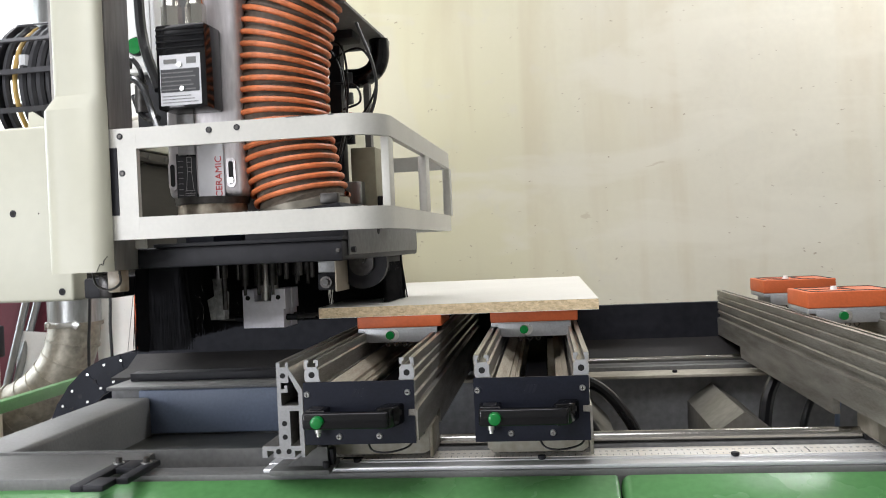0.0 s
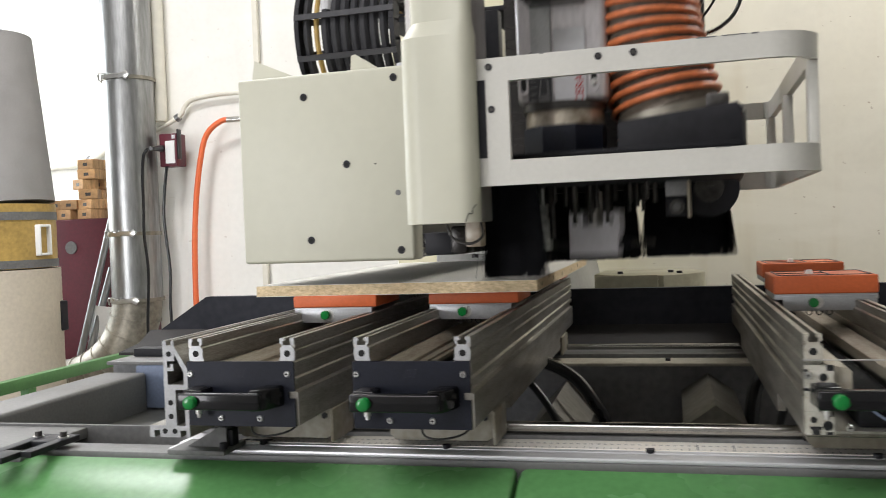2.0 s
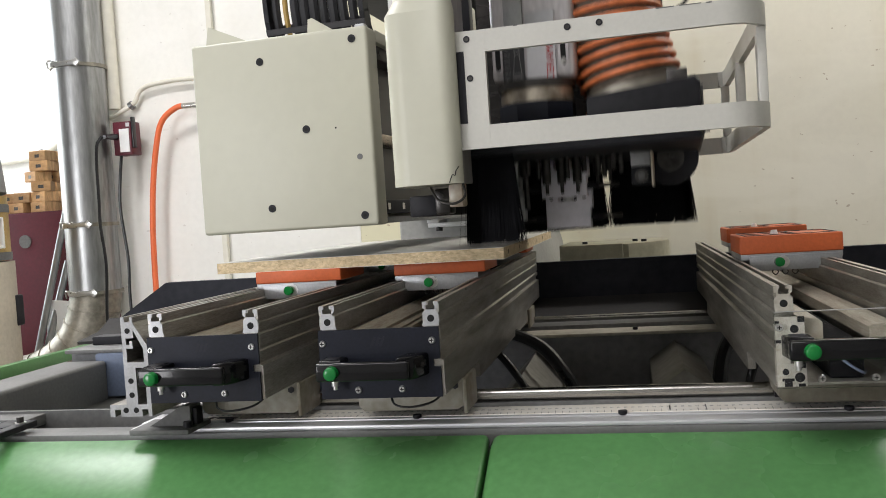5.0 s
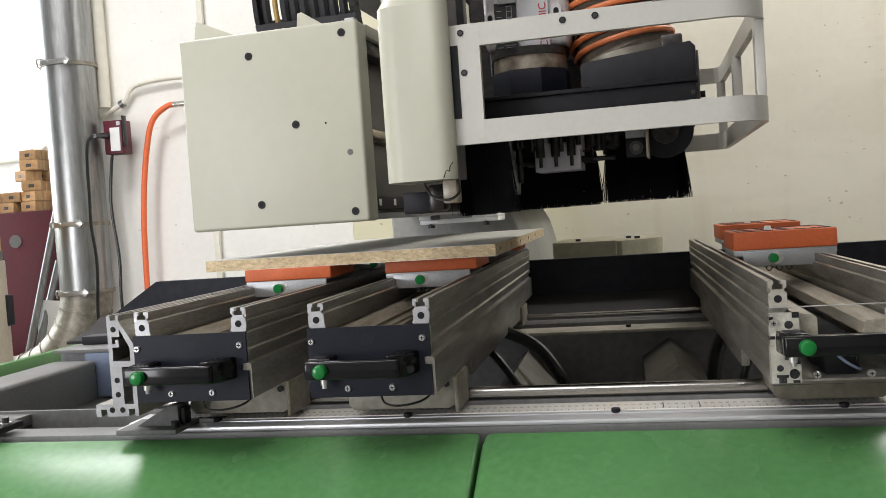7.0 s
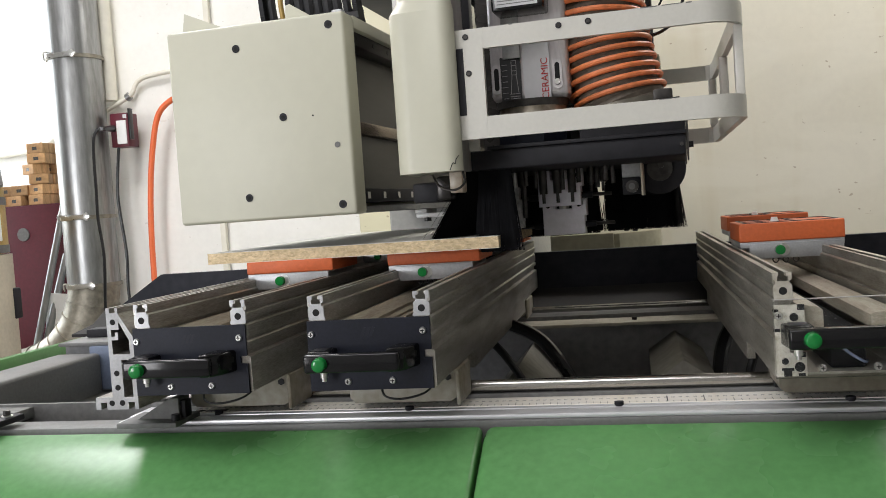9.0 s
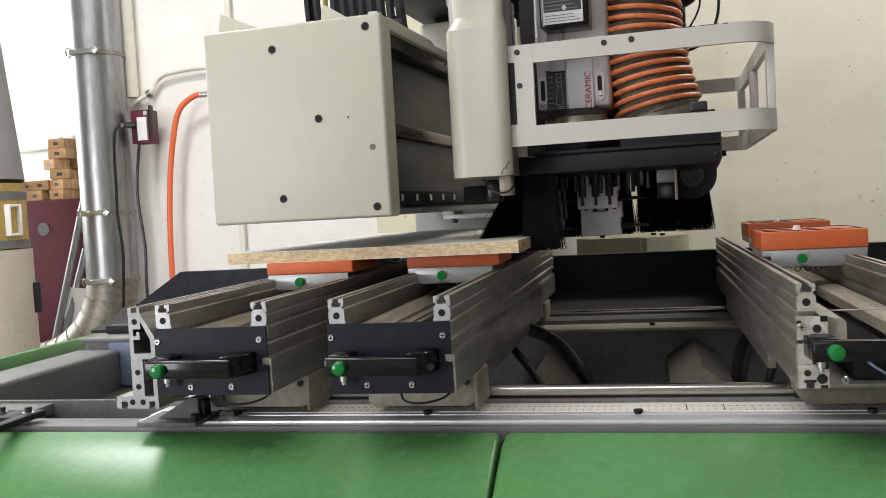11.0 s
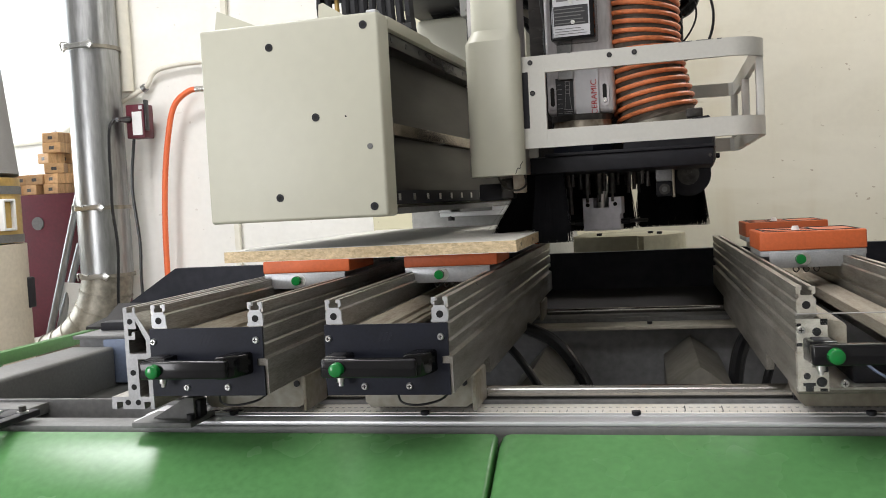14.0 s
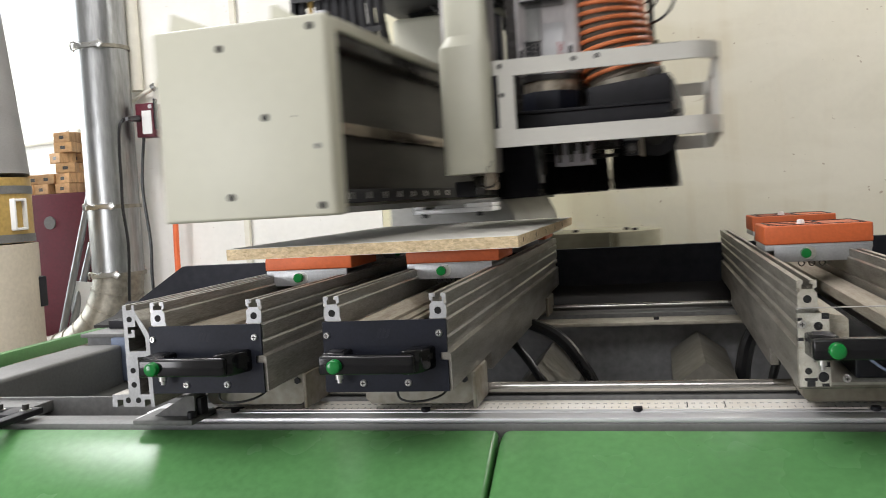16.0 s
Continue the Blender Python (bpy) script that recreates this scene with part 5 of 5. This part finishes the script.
# rear fittings above the head: valve manifold, plate and loops of cable
mf = part("valve_manifold", box(B(), 0.460, 0.512, 0.49, 0.57, 1.095, 1.235, 0.003), OLIVE, tool, "stained grey-cream valve manifold")
part("valve", box(B(), 0.455, 0.488, 0.46, 0.49, 1.105, 1.165, 0.003), GALV, mf)
part("valve", box(B(), 0.512, 0.530, 0.49, 0.52, 1.115, 1.135, 0.003), MATT, mf)
part("post", box(B(), 0.428, 0.452, 0.47, 0.50, 1.10, 1.50), MATT, mf)
part("post", box(B(), 0.490, 0.502, 0.50, 0.52, 1.235, 1.40), GREYD, mf)
for k in range(4):
    part("connector", cyl(B(), (0.470, 0.46, 1.24 + 0.04 * k), (0.470, 0.46, 1.262 + 0.04 * k), 0.010, seg=12), (MATT, RED, GREYD, MATT)[k], mf)
sh = part("top_shelf", prism(B(), [(0.40, 0.22), (0.537, 0.22), (0.537, 0.552), (0.525, 0.60), (0.40, 0.60)], "z", 1.455, 1.460), GREYD, tool, "grey sheet shelf above the hose")
part("black_elbow", tube(B(), [(0.452, 0.51, 1.380), (0.485, 0.51, 1.380), (0.513, 0.51, 1.394), (0.525, 0.51, 1.422), (0.524, 0.51, 1.455)], 0.020, 16), GLOSS, sh)
part("tray", box(B(), 0.44, 0.50, 0.40, 0.46, 1.438, 1.455, 0.003), MATT, sh)
for i, pts in enumerate((((0.50, 0.44, 1.40), (0.58, 0.42, 1.42), (0.605, 0.44, 1.36), (0.575, 0.46, 1.305), (0.535, 0.48, 1.29)), ((0.51, 0.44, 1.44), (0.54, 0.43, 1.38), (0.545, 0.43, 1.27), (0.52, 0.45, 1.20)),
                         ((0.51, 0.44, 1.30), (0.545, 0.43, 1.28), (0.55, 0.44, 1.25), (0.51, 0.45, 1.24)), ((0.50, 0.43, 1.45), (0.545, 0.42, 1.42), (0.55, 0.42, 1.31), (0.515, 0.44, 1.18)),
                         ((0.52, 0.44, 1.36), (0.565, 0.43, 1.35), (0.57, 0.44, 1.32), (0.53, 0.46, 1.31)))):
    part("wire", tube(B(), [(a - 0.072, b, c) for a, b, c in pts], 0.0024, 6), RUBBER, sh)
part("hanging_cable", tube(B(), [(0.535, 0.30, 1.44), (0.563, 0.30, 1.36), (0.566, 0.30, 1.312), (0.552, 0.30, 1.27), (0.528, 0.30, 1.248), (0.50, 0.31, 1.24)], 0.003, 6), RUBBER, sh)
lb = part("loose_cables", tube(B(), [(0.20, 0.30, 1.75), (0.225, 0.28, 1.45), (0.215, 0.30, 1.30), (0.225, 0.32, 1.12)], 0.008), RUBBER, head)
part("cable", tube(B(), [(0.235, 0.30, 1.60), (0.215, 0.26, 1.40), (0.24, 0.28, 1.25)], 0.006), RUBBER, lb)
part("cable", tube(B(), [(0.21, 0.33, 1.33), (0.235, 0.26, 1.36), (0.222, 0.28, 1.28), (0.215, 0.30, 1.20)], 0.005), RUBBER, lb)

# ---- background ----
fc = thing("floor_energy_chain", "black energy chain bending down behind the bed", "energy chain", at=(0, 1.35, 0))
ARC = [(-1.07, 0.722), (-1.14, 0.720), (-1.21, 0.714), (-1.27, 0.700), (-1.33, 0.668), (-1.385, 0.615), (-1.42, 0.565), (-1.44, 0.52), (-1.45, 0.46)]
for i, ((x0, z0), (x1, z1)) in enumerate(zip(ARC, ARC[1:])):
    d = Vector((x1 - x0, z1 - z0)).normalized()
    for y in (0.003 * (i % 2), 0.11 + 0.003 * (i % 2)):
        l = part("chain_link", prism(B(), [(x0, z0), (x1, z1), (x1 - 0.10 * d.y, z1 + 0.10 * d.x), (x0 - 0.10 * d.y, z0 + 0.10 * d.x)], "y", y, y + 0.012), BLACK, fc)
    part("cross_bar", box(B(), x0 - 0.10 * d.y * 0.5 - 0.006, x0 - 0.10 * d.y * 0.5 + 0.006, 0.0, 0.12, z0 + 0.05 * d.x - 0.006, z0 + 0.05 * d.x + 0.006), MATT, fc)
    for q in (0.2, 0.8):
        part("rivet", cyl(B(), (x0 - q * 0.10 * d.y, 0.0, z0 + q * 0.10 * d.x), (x0 - q * 0.10 * d.y, -0.003, z0 + q * 0.10 * d.x), 0.004, seg=8), SCREW, fc)

pp = thing("suction_duct", "galvanised suction duct with clamp rings beside the wall", "duct pipe")
PX, PY = -2.185, 2.85
part("straight_pipe", cyl(B(), (PX, PY, 3.6), (PX, PY, 0.70), 0.124, seg=40), GALV, pp)
bm = B()
prev = None
for k in range(8):
    a = radians(12 * k)
    c = Vector((PX - 0.42 * (1 - math.cos(a)), PY - 0.05 * k * 0.2, 0.70 - 0.42 * math.sin(a)))
    n_ = Vector((math.sin(a), 0, math.cos(a)))
    row = [bm.verts.new(c + 0.122 * (math.cos(t) * Vector((math.cos(a), 0, -math.sin(a))) + math.sin(t) * Vector((0, 1, 0)))) for t in [2 * math.pi * j / 32 for j in range(32)]]
    if prev:
        for j in range(32):
            bm.faces.new((prev[j], prev[(j + 1) % 32], row[(j + 1) % 32], row[j]))
    prev = row
el = part("elbow", bm, GALV_OLD, pp, "segmented galvanised elbow")
for k in range(1, 7):
    a = radians(12 * k)
    c = Vector((PX - 0.42 * (1 - math.cos(a)), PY - 0.01 * k, 0.70 - 0.42 * math.sin(a)))
    bm = B()
    ax = Vector((math.sin(a), 0, math.cos(a)))
    cyl(bm, c - ax * 0.005, c + ax * 0.005, 0.127, seg=32)
    part("seam", bm, GALV_OLD, el)
part("lower_run", cyl(B(), (PX - 0.38, PY - 0.08, 0.285), (PX - 1.6, PY - 0.08, 0.25), 0.122, seg=32), GALV_OLD, pp)
for z in (1.80, 1.03, 0.70):
    c = part("clamp_ring", cyl(B(), (PX, PY, z - 0.009), (PX, PY, z + 0.009), 0.132, seg=40), GALV_OLD, pp, "galvanised clamp ring with a lever")
    part("lever", prism(B(), [(PX - 0.055, z - 0.012), (PX + 0.06, z - 0.008), (PX + 0.08, z - 0.018), (PX + 0.10, z + 0.002), (PX + 0.08, z + 0.022), (PX + 0.06, z + 0.014), (PX - 0.055, z + 0.012)], "y", PY - 0.146, PY - 0.134, 0.003), SCREW, c)
    part("hook", tube(B(), [(PX - 0.08, PY - 0.125, z - 0.016), (PX - 0.07, PY - 0.145, z + 0.012), (PX - 0.05, PY - 0.152, z + 0.018), (PX - 0.01, PY - 0.15, z + 0.006)], 0.004, 6), SCREW, c)

rb = thing("wall_switch_box", "maroon switch box with a white front on the wall pipe", "switch box", at=(-0.023, 0, -0.008))
part("housing", box(B(), -1.997, -1.903, 2.84, 2.93, 1.366, 1.528, 0.004), MAROON, rb)
part("front_plate", box(B(), -1.962, -1.912, 2.835, 2.84, 1.38, 1.492), CARD, rb)
part("rating_label", box(B(), -1.925, -1.908, 2.836, 2.84, 1.502, 1.520), LABEL, rb)
part("wall_clip", box(B(), -1.903, -1.893, 2.845, 2.875, 1.40, 1.548, 0.002), RUBBER, rb)
part("plug", cyl(B(), (-1.985, 2.86, 1.458), (-1.972, 2.72, 1.447), 0.018, 0.010, 16), RUBBER, rb)
part("cable", tube(B(), [(-1.985, 2.72, 1.447), (-2.000, 2.70, 1.408), (-2.010, 2.70, 1.30), (-2.012, 2.70, 1.15), (-2.015, 2.70, 1.03), (-2.001, 2.70, 0.84), (-2.017, 2.70, 0.60), (-2.02, 2.70, 0.40), (-2.02, 2.70, 0.004)], 0.0075), RUBBER, rb)
part("cable", tube(B(), [(-1.985, 2.88, 1.37), (-2.000, 2.87, 1.22), (-2.006, 2.87, 1.09), (-1.986, 2.87, 0.86), (-1.992, 2.87, 0.69), (-1.99, 2.87, 0.5), (-1.99, 2.87, 0.004)], 0.0075), RUBBER, rb)

wp = thing("wall_conduit", "cream conduit bending along the plaster wall", "pipe")
part("conduit", tube(B(), [(-2.14, 2.96, 1.54), (-2.072, 2.96, 1.571), (-1.985, 2.96, 1.609), (-1.955, 2.96, 1.635), (-1.940, 2.96, 1.664), (-1.915, 2.96, 1.688), (-1.867, 2.96, 1.703), (-1.741, 2.96, 1.714), (-1.60, 2.96, 1.712), (-1.3, 2.96, 1.70)], 0.0115, 12), CONDUIT, wp)
part("clip", cyl(B(), (-1.990, 2.96, 1.607), (-1.972, 2.96, 1.617), 0.020, seg=14), GALV, wp)
part("upright", box(B(), -1.551, -1.525, 2.965, 2.988, 0, 3.6), CONDUIT, wp)
part("chase", cyl(B(), (-2.075, 2.955, 1.60), (-2.075, 2.955, 3.6), 0.034, seg=18), CONDUIT, wp, "cream upright pipe beside the duct")
fcn = thing("far_conduit", "cream conduit sloping along the far white wall", "pipe")
part("conduit", tube(B(), [(-5.2, 5.16, 1.58), (-4.355, 5.16, 1.617), (-4.08, 5.16, 1.646), (-3.816, 5.16, 1.773), (-3.3, 5.16, 1.98)], 0.026, 10), CONDUIT, fcn)
for x_, z_ in ((-4.06, 1.655), (-3.84, 1.762)):
    part("clip", cyl(B(), (x_ - 0.01, 5.16, z_), (x_ + 0.01, 5.16, z_ + 0.008), 0.034, seg=14), GALV, fcn)
ah = thing("orange_air_line", "orange air hose hanging down the wall", "hose")
part("hose", tube(B(), [(-1.645, 2.90, 1.575), (-1.71, 2.90, 1.570), (-1.79, 2.90, 1.51), (-1.832, 2.90, 1.38), (-1.868, 2.90, 1.15), (-1.887, 2.90, 0.84), (-1.89, 2.90, 0.3), (-1.89, 2.90, 0.012)], 0.014, 12), ORANGE_PIPE, ah)
part("fitting", cyl(B(), (-1.675, 2.90, 1.575), (-1.60, 2.90, 1.575), 0.015, seg=14), BRASS, ah)

fl = thing("dust_filter", "dust collector with a grey filter cloth and ochre collar", "dust collector")
FX, FY = -2.573, 2.35
part("filter_bag", cyl(B(), (FX + 0.02, FY, 1.18), (FX - 0.04, FY, 1.94), 0.235, 0.215, 40), FILTER, fl, "grey cloth filter cartridge")
part("collar", cyl(B(), (FX, FY, 0.89), (FX, FY, 1.18), 0.25, seg=40), OCHRE, fl, "ochre steel collar")
for z in (0.91, 1.125):
    part("band", cyl(B(), (FX, FY, z - 0.018), (FX, FY, z + 0.018), 0.254, seg=40), GREYD, fl)
bm = box(B(), FX + 0.232, FX + 0.268, FY - 0.055, FY - 0.043, 0.945, 1.085, 0.004)
box(bm, FX + 0.240, FX + 0.268, FY + 0.015, FY + 0.027, 0.945, 1.085, 0.004)
for z in (0.945, 1.073):
    box(bm, FX + 0.240, FX + 0.268, FY - 0.043, FY + 0.015, z, z + 0.012, 0.004)
part("handle", bm, CARD, fl, "white square handle frame")
part("drum", cyl(B(), (FX, FY, 0.0), (FX, FY, 0.885), 0.262, seg=40), BEIGE, fl, "beige dust drum")
part("latch", box(B(), FX + 0.222, FX + 0.252, FY + 0.09, FY + 0.14, 0.59, 0.73, 0.008), MATT, fl)

mb = thing("maroon_cabinet", "dark maroon cabinet with pine blocks stacked on top", "cabinet")
part("carcass", box(B(), -3.25, -2.535, 3.24, 3.75, 0.0, 1.129, 0.003), MAROON, mb)
part("door", box(B(), -3.24, -2.540, 3.22, 3.24, 0.02, 1.125, 0.003), MAROON, mb)
part("round_lock", cyl(B(), (-2.83, 3.22, 0.97), (-2.83, 3.212, 0.97), 0.036, seg=24), GREYD, mb, "dull grey round lock")
for x0, x1, h in ((-2.735, -2.530, 1.18), (-2.70, -2.560, 0.85)):
    t_ = thing("steel_bar", "grey steel bar leaning against the maroon cabinet", "bar", group="leaning bars")
    part("bar", cyl(B(), (x0, 2.95, 0.0), (x1, 3.19, h), 0.019, seg=12), GALV, t_)
ws = thing("white_sheet", "white sheet standing behind the duct", "sheet")
part("sheet", prism(B(), [(-2.66, 0.0), (-2.30, 0.0), (-2.30, 0.62), (-2.655, 0.655)], "y", 3.10, 3.11), CARD, ws)
rng = random.Random(7)
blk = B()
box(blk, -0.052, 0.052, -0.05, 0.05, 0, 0.056, 0.003, 1)
box(blk, -0.014, 0.014, -0.0504, -0.0498, 0.018, 0.036)
blk.faces.ensure_lookup_table()
for f in blk.faces:
    f.material_index = int(all(abs(v.co.x) < 0.0145 for v in f.verts))
blk_me = finish(blk, "wood_block", [WOOD, DSTEEL])
for col, nmax in ((-1.25, 1), (-0.3, 1), (0.65, 2), (1.55, 2), (2.45, 6)):
    for k in range(nmax):
        for row in range(2):
            ob = new("wood_block", blk_me)
            ob.matrix_world = pose(-3.065 + 0.118 * col + rng.uniform(-0.024, 0.024), 3.32 + 0.115 * row + rng.uniform(-0.008, 0.008), 1.129 + 0.0563 * k, 0, 0, rng.uniform(-24, 24))
            tagged(ob, "sawn pine block stacked on the maroon cabinet", "wood block", "stack of pine blocks")


# ---- three levels at most: thing, part, sub-part ----
def merged(ob):
    """Joins the small fittings of a block that moves by itself into its one mesh."""
    bm, mats = B(), list(ob.data.materials)
    for o in (ob, *ob.children_recursive):
        start = len(bm.faces)
        bm.from_mesh(o.data)
        bm.faces.ensure_lookup_table()
        if o.data.materials[0] not in mats:
            mats.append(o.data.materials[0])
        for f in bm.faces[start:]:
            f.material_index = mats.index(o.data.materials[0])
    for o in list(ob.children_recursive):
        bpy.data.objects.remove(o)
    me = bpy.data.meshes.new(ob.name)
    bm.to_mesh(me)
    bm.free()
    for m in mats:
        me.materials.append(m)
    ob.data = me


for ob in blocks:
    merged(ob)
for ob in list(scene.objects):
    while ob.parent and ob.parent.parent and ob.parent.parent.parent:
        ob.parent = ob.parent.parent


# ---- motion ----
def motions():
    # seconds, arm x and z, head x, y and z
    rows = [(0, -0.813, -0.0177, -0.7695, 0.045, -0.0193), (0.3, -0.8216, -0.0171, -0.7677, 0.0385, -0.0207), (0.5, -0.844, -0.0147, -0.7781, 0.0271, -0.0207), (0.7, -0.8503, -0.0136, -0.7757, 0.0272, -0.0214),
            (0.85, -0.833, -0.0122, -0.7582, 0.0253, -0.0207), (1, -0.7657, -0.0129, -0.6877, 0.0244, -0.02), (1.25, -0.4482, -0.0116, -0.4126, 0.0381, -0.016), (1.5, -0.1226, -0.0102, -0.1315, 0.0518, -0.0119),
            (1.75, -0.0343, -0.0105, -0.0426, 0.0484, -0.0111), (2, -0.03, -0.0098, -0.0368, 0.0459, -0.0103), (2.5, -0.0329, -0.0074, -0.036, 0.042, -0.0106), (3, -0.0535, -0.0052, -0.0528, 0.0422, -0.01),
            (3.5, -0.0386, -0.0059, -0.0404, 0.0417, -0.01), (3.7, -0.0286, -0.0058, -0.0322, 0.0419, -0.0103), (4, -0.0275, -0.0056, -0.0338, 0.0422, -0.0098), (4.2, -0.0276, -0.0056, -0.0337, 0.0462, -0.0099),
            (4.6, -0.0279, -0.0035, -0.0356, 0.1261, -0.007), (4.9, -0.028, -0.0005, -0.0355, 0.176, -0.0051), (5.6, -0.0485, -0.0004, -0.0544, 0.1779, -0.0054), (6.3, -0.0529, -0.0003, -0.0552, 0.1757, -0.0056),
            (6.5, -0.027, -0.0003, -0.0311, 0.1787, -0.0057), (7, -0.0283, 0.0008, -0.0309, 0.1746, -0.0058), (7.3, -0.0289, 0.0011, -0.0286, 0.2845, -0.0038), (7.5, -0.0296, 0.0016, -0.028, 0.3065, -0.0021),
            (8, -0.0313, 0.0017, -0.0281, 0.3097, -0.0018), (8.2, -0.0293, 0.0017, -0.0261, 0.3079, -0.0018), (9, -0.0532, 0.0006, -0.0503, 0.3098, -0.0017), (9.4, -0.0311, 0.0006, -0.0284, 0.3123, -0.0016),
            (9.7, -0.0311, 0.0006, -0.0265, 0.3446, -0.0016), (10.2, -0.032, 0.0005, -0.0246, 0.4352, -0.0005), (10.5, -0.032, 0.0005, -0.0247, 0.4385, -0.0005), (11, -0.0297, -0.0005, -0.0241, 0.441, -0.0004),
            (11.5, -0.042, -0.0005, -0.0362, 0.4466, 0.0005), (12, -0.0605, 0, -0.051, 0.4367, -0.0013), (12.2, -0.046, 0, -0.0382, 0.4392, -0.001), (12.5, -0.0322, 0.0001, -0.0254, 0.4439, 0.0005),
            (12.8, -0.0325, 0.0002, -0.0253, 0.4484, 0), (13, -0.0337, 0.0002, -0.0242, 0.4724, 0.0004), (13.3, -0.031, 0.0003, -0.0202, 0.5866, 0.0023), (13.5, -0.0295, -0.0006, -0.0199, 0.6118, 0.0023),
            (14, -0.0297, -0.0019, -0.0196, 0.6087, 0.0019), (14.5, -0.0502, -0.0007, -0.0367, 0.6177, 0.0033), (15, -0.0593, 0.0006, -0.0429, 0.6198, 0.004), (15.3, -0.0426, 0.0001, -0.0273, 0.61, 0.0025),
            (15.5, -0.0354, -0.0003, -0.0209, 0.6045, 0.0015), (15.8, -0.0345, -0.0003, -0.0200, 0.6060, 0.0017), (15.9, -0.061, -0.0004, -0.0430, 0.6300, 0.0024), (16, -0.122, -0.001, -0.0972, 0.6969, 0.0036)]
    walk(arm, [(t, pose(x, YC, z, 0, 0, -3.55)) for t, x, z, hx, hy, hz in rows])
    walk(head, [(t, pose(hx, hy, hz, 0, 0, -3.55)) for t, x, z, hx, hy, hz in rows])
    # the loop of the energy chain rolls along at half the head's travel
    walk(chain, [(t, pose(0, (hy - 0.045) / 2, 0)) for t, x, z, hx, hy, hz in rows])
    walk(fc, [(t, pose((x + 0.8) / 2, 1.35, 0)) for t, x, z, hx, hy, hz in rows])
    UP = 0.083
    lift = [(0, 0), (.2, .004), (.4, .05), (.6, UP), (1.8, UP), (2.0, .055), (2.2, .014), (2.4, 0), (3.6, 0), (3.8, .03), (4.0, .08), (4.2, UP), (4.8, UP), (5.2, 0), (6.5, 0), (6.7, .04), (6.9, UP), (7.4, UP), (7.5, .08), (7.7, .055), (8.0, 0),
            (9.4, 0), (9.8, UP), (10.4, UP), (10.5, .08), (10.7, .035), (10.9, 0), (12.2, 0), (12.4, .025), (12.65, UP), (13.3, UP), (13.5, .06), (13.7, .025), (13.9, 0), (15.2, 0), (15.4, .04), (15.6, UP), (16.0, UP)]
    walk(tool, [(t, pose(0, 0, z)) for t, z in lift])
    # the front tufts are pushed aside where they come down on the board
    bend = [(0, 0), (7.65, 0), (7.95, 1), (9.45, 1), (9.65, 0), (10.6, 0), (10.85, 1), (12.25, 1), (12.5, 0), (13.6, 0), (13.85, 1), (15.25, 1), (15.45, 0), (16, 0)]
    for k, ob in enumerate(splayed):
        walk(ob, [(t, pose(*SPLAY[k], 0, q * (30 - 6 * k), 0)) for t, q in bend])
    D = -0.057
    both = [(0, D), (.4, D), (.6, 0), (1.9, 0), (2.05, D), (3.8, D), (4.05, 0)]
    front = both + [(13.3, 0), (13.45, D), (15.4, D), (15.6, 0), (16, 0)]
    back = both + [(4.8, 0), (5.0, D), (6.7, D), (6.85, 0), (7.5, 0), (7.65, D), (9.5, D), (9.7, 0), (10.45, 0), (10.6, D), (12.45, D), (12.7, 0), (13.3, 0), (13.45, D), (15.4, D), (15.6, 0), (16, 0)]
    walk(blocks[0], [(t, pose(0, 0, z)) for t, z in front])
    walk(blocks[1], [(t, pose(0, 0, z)) for t, z in back])


motions()
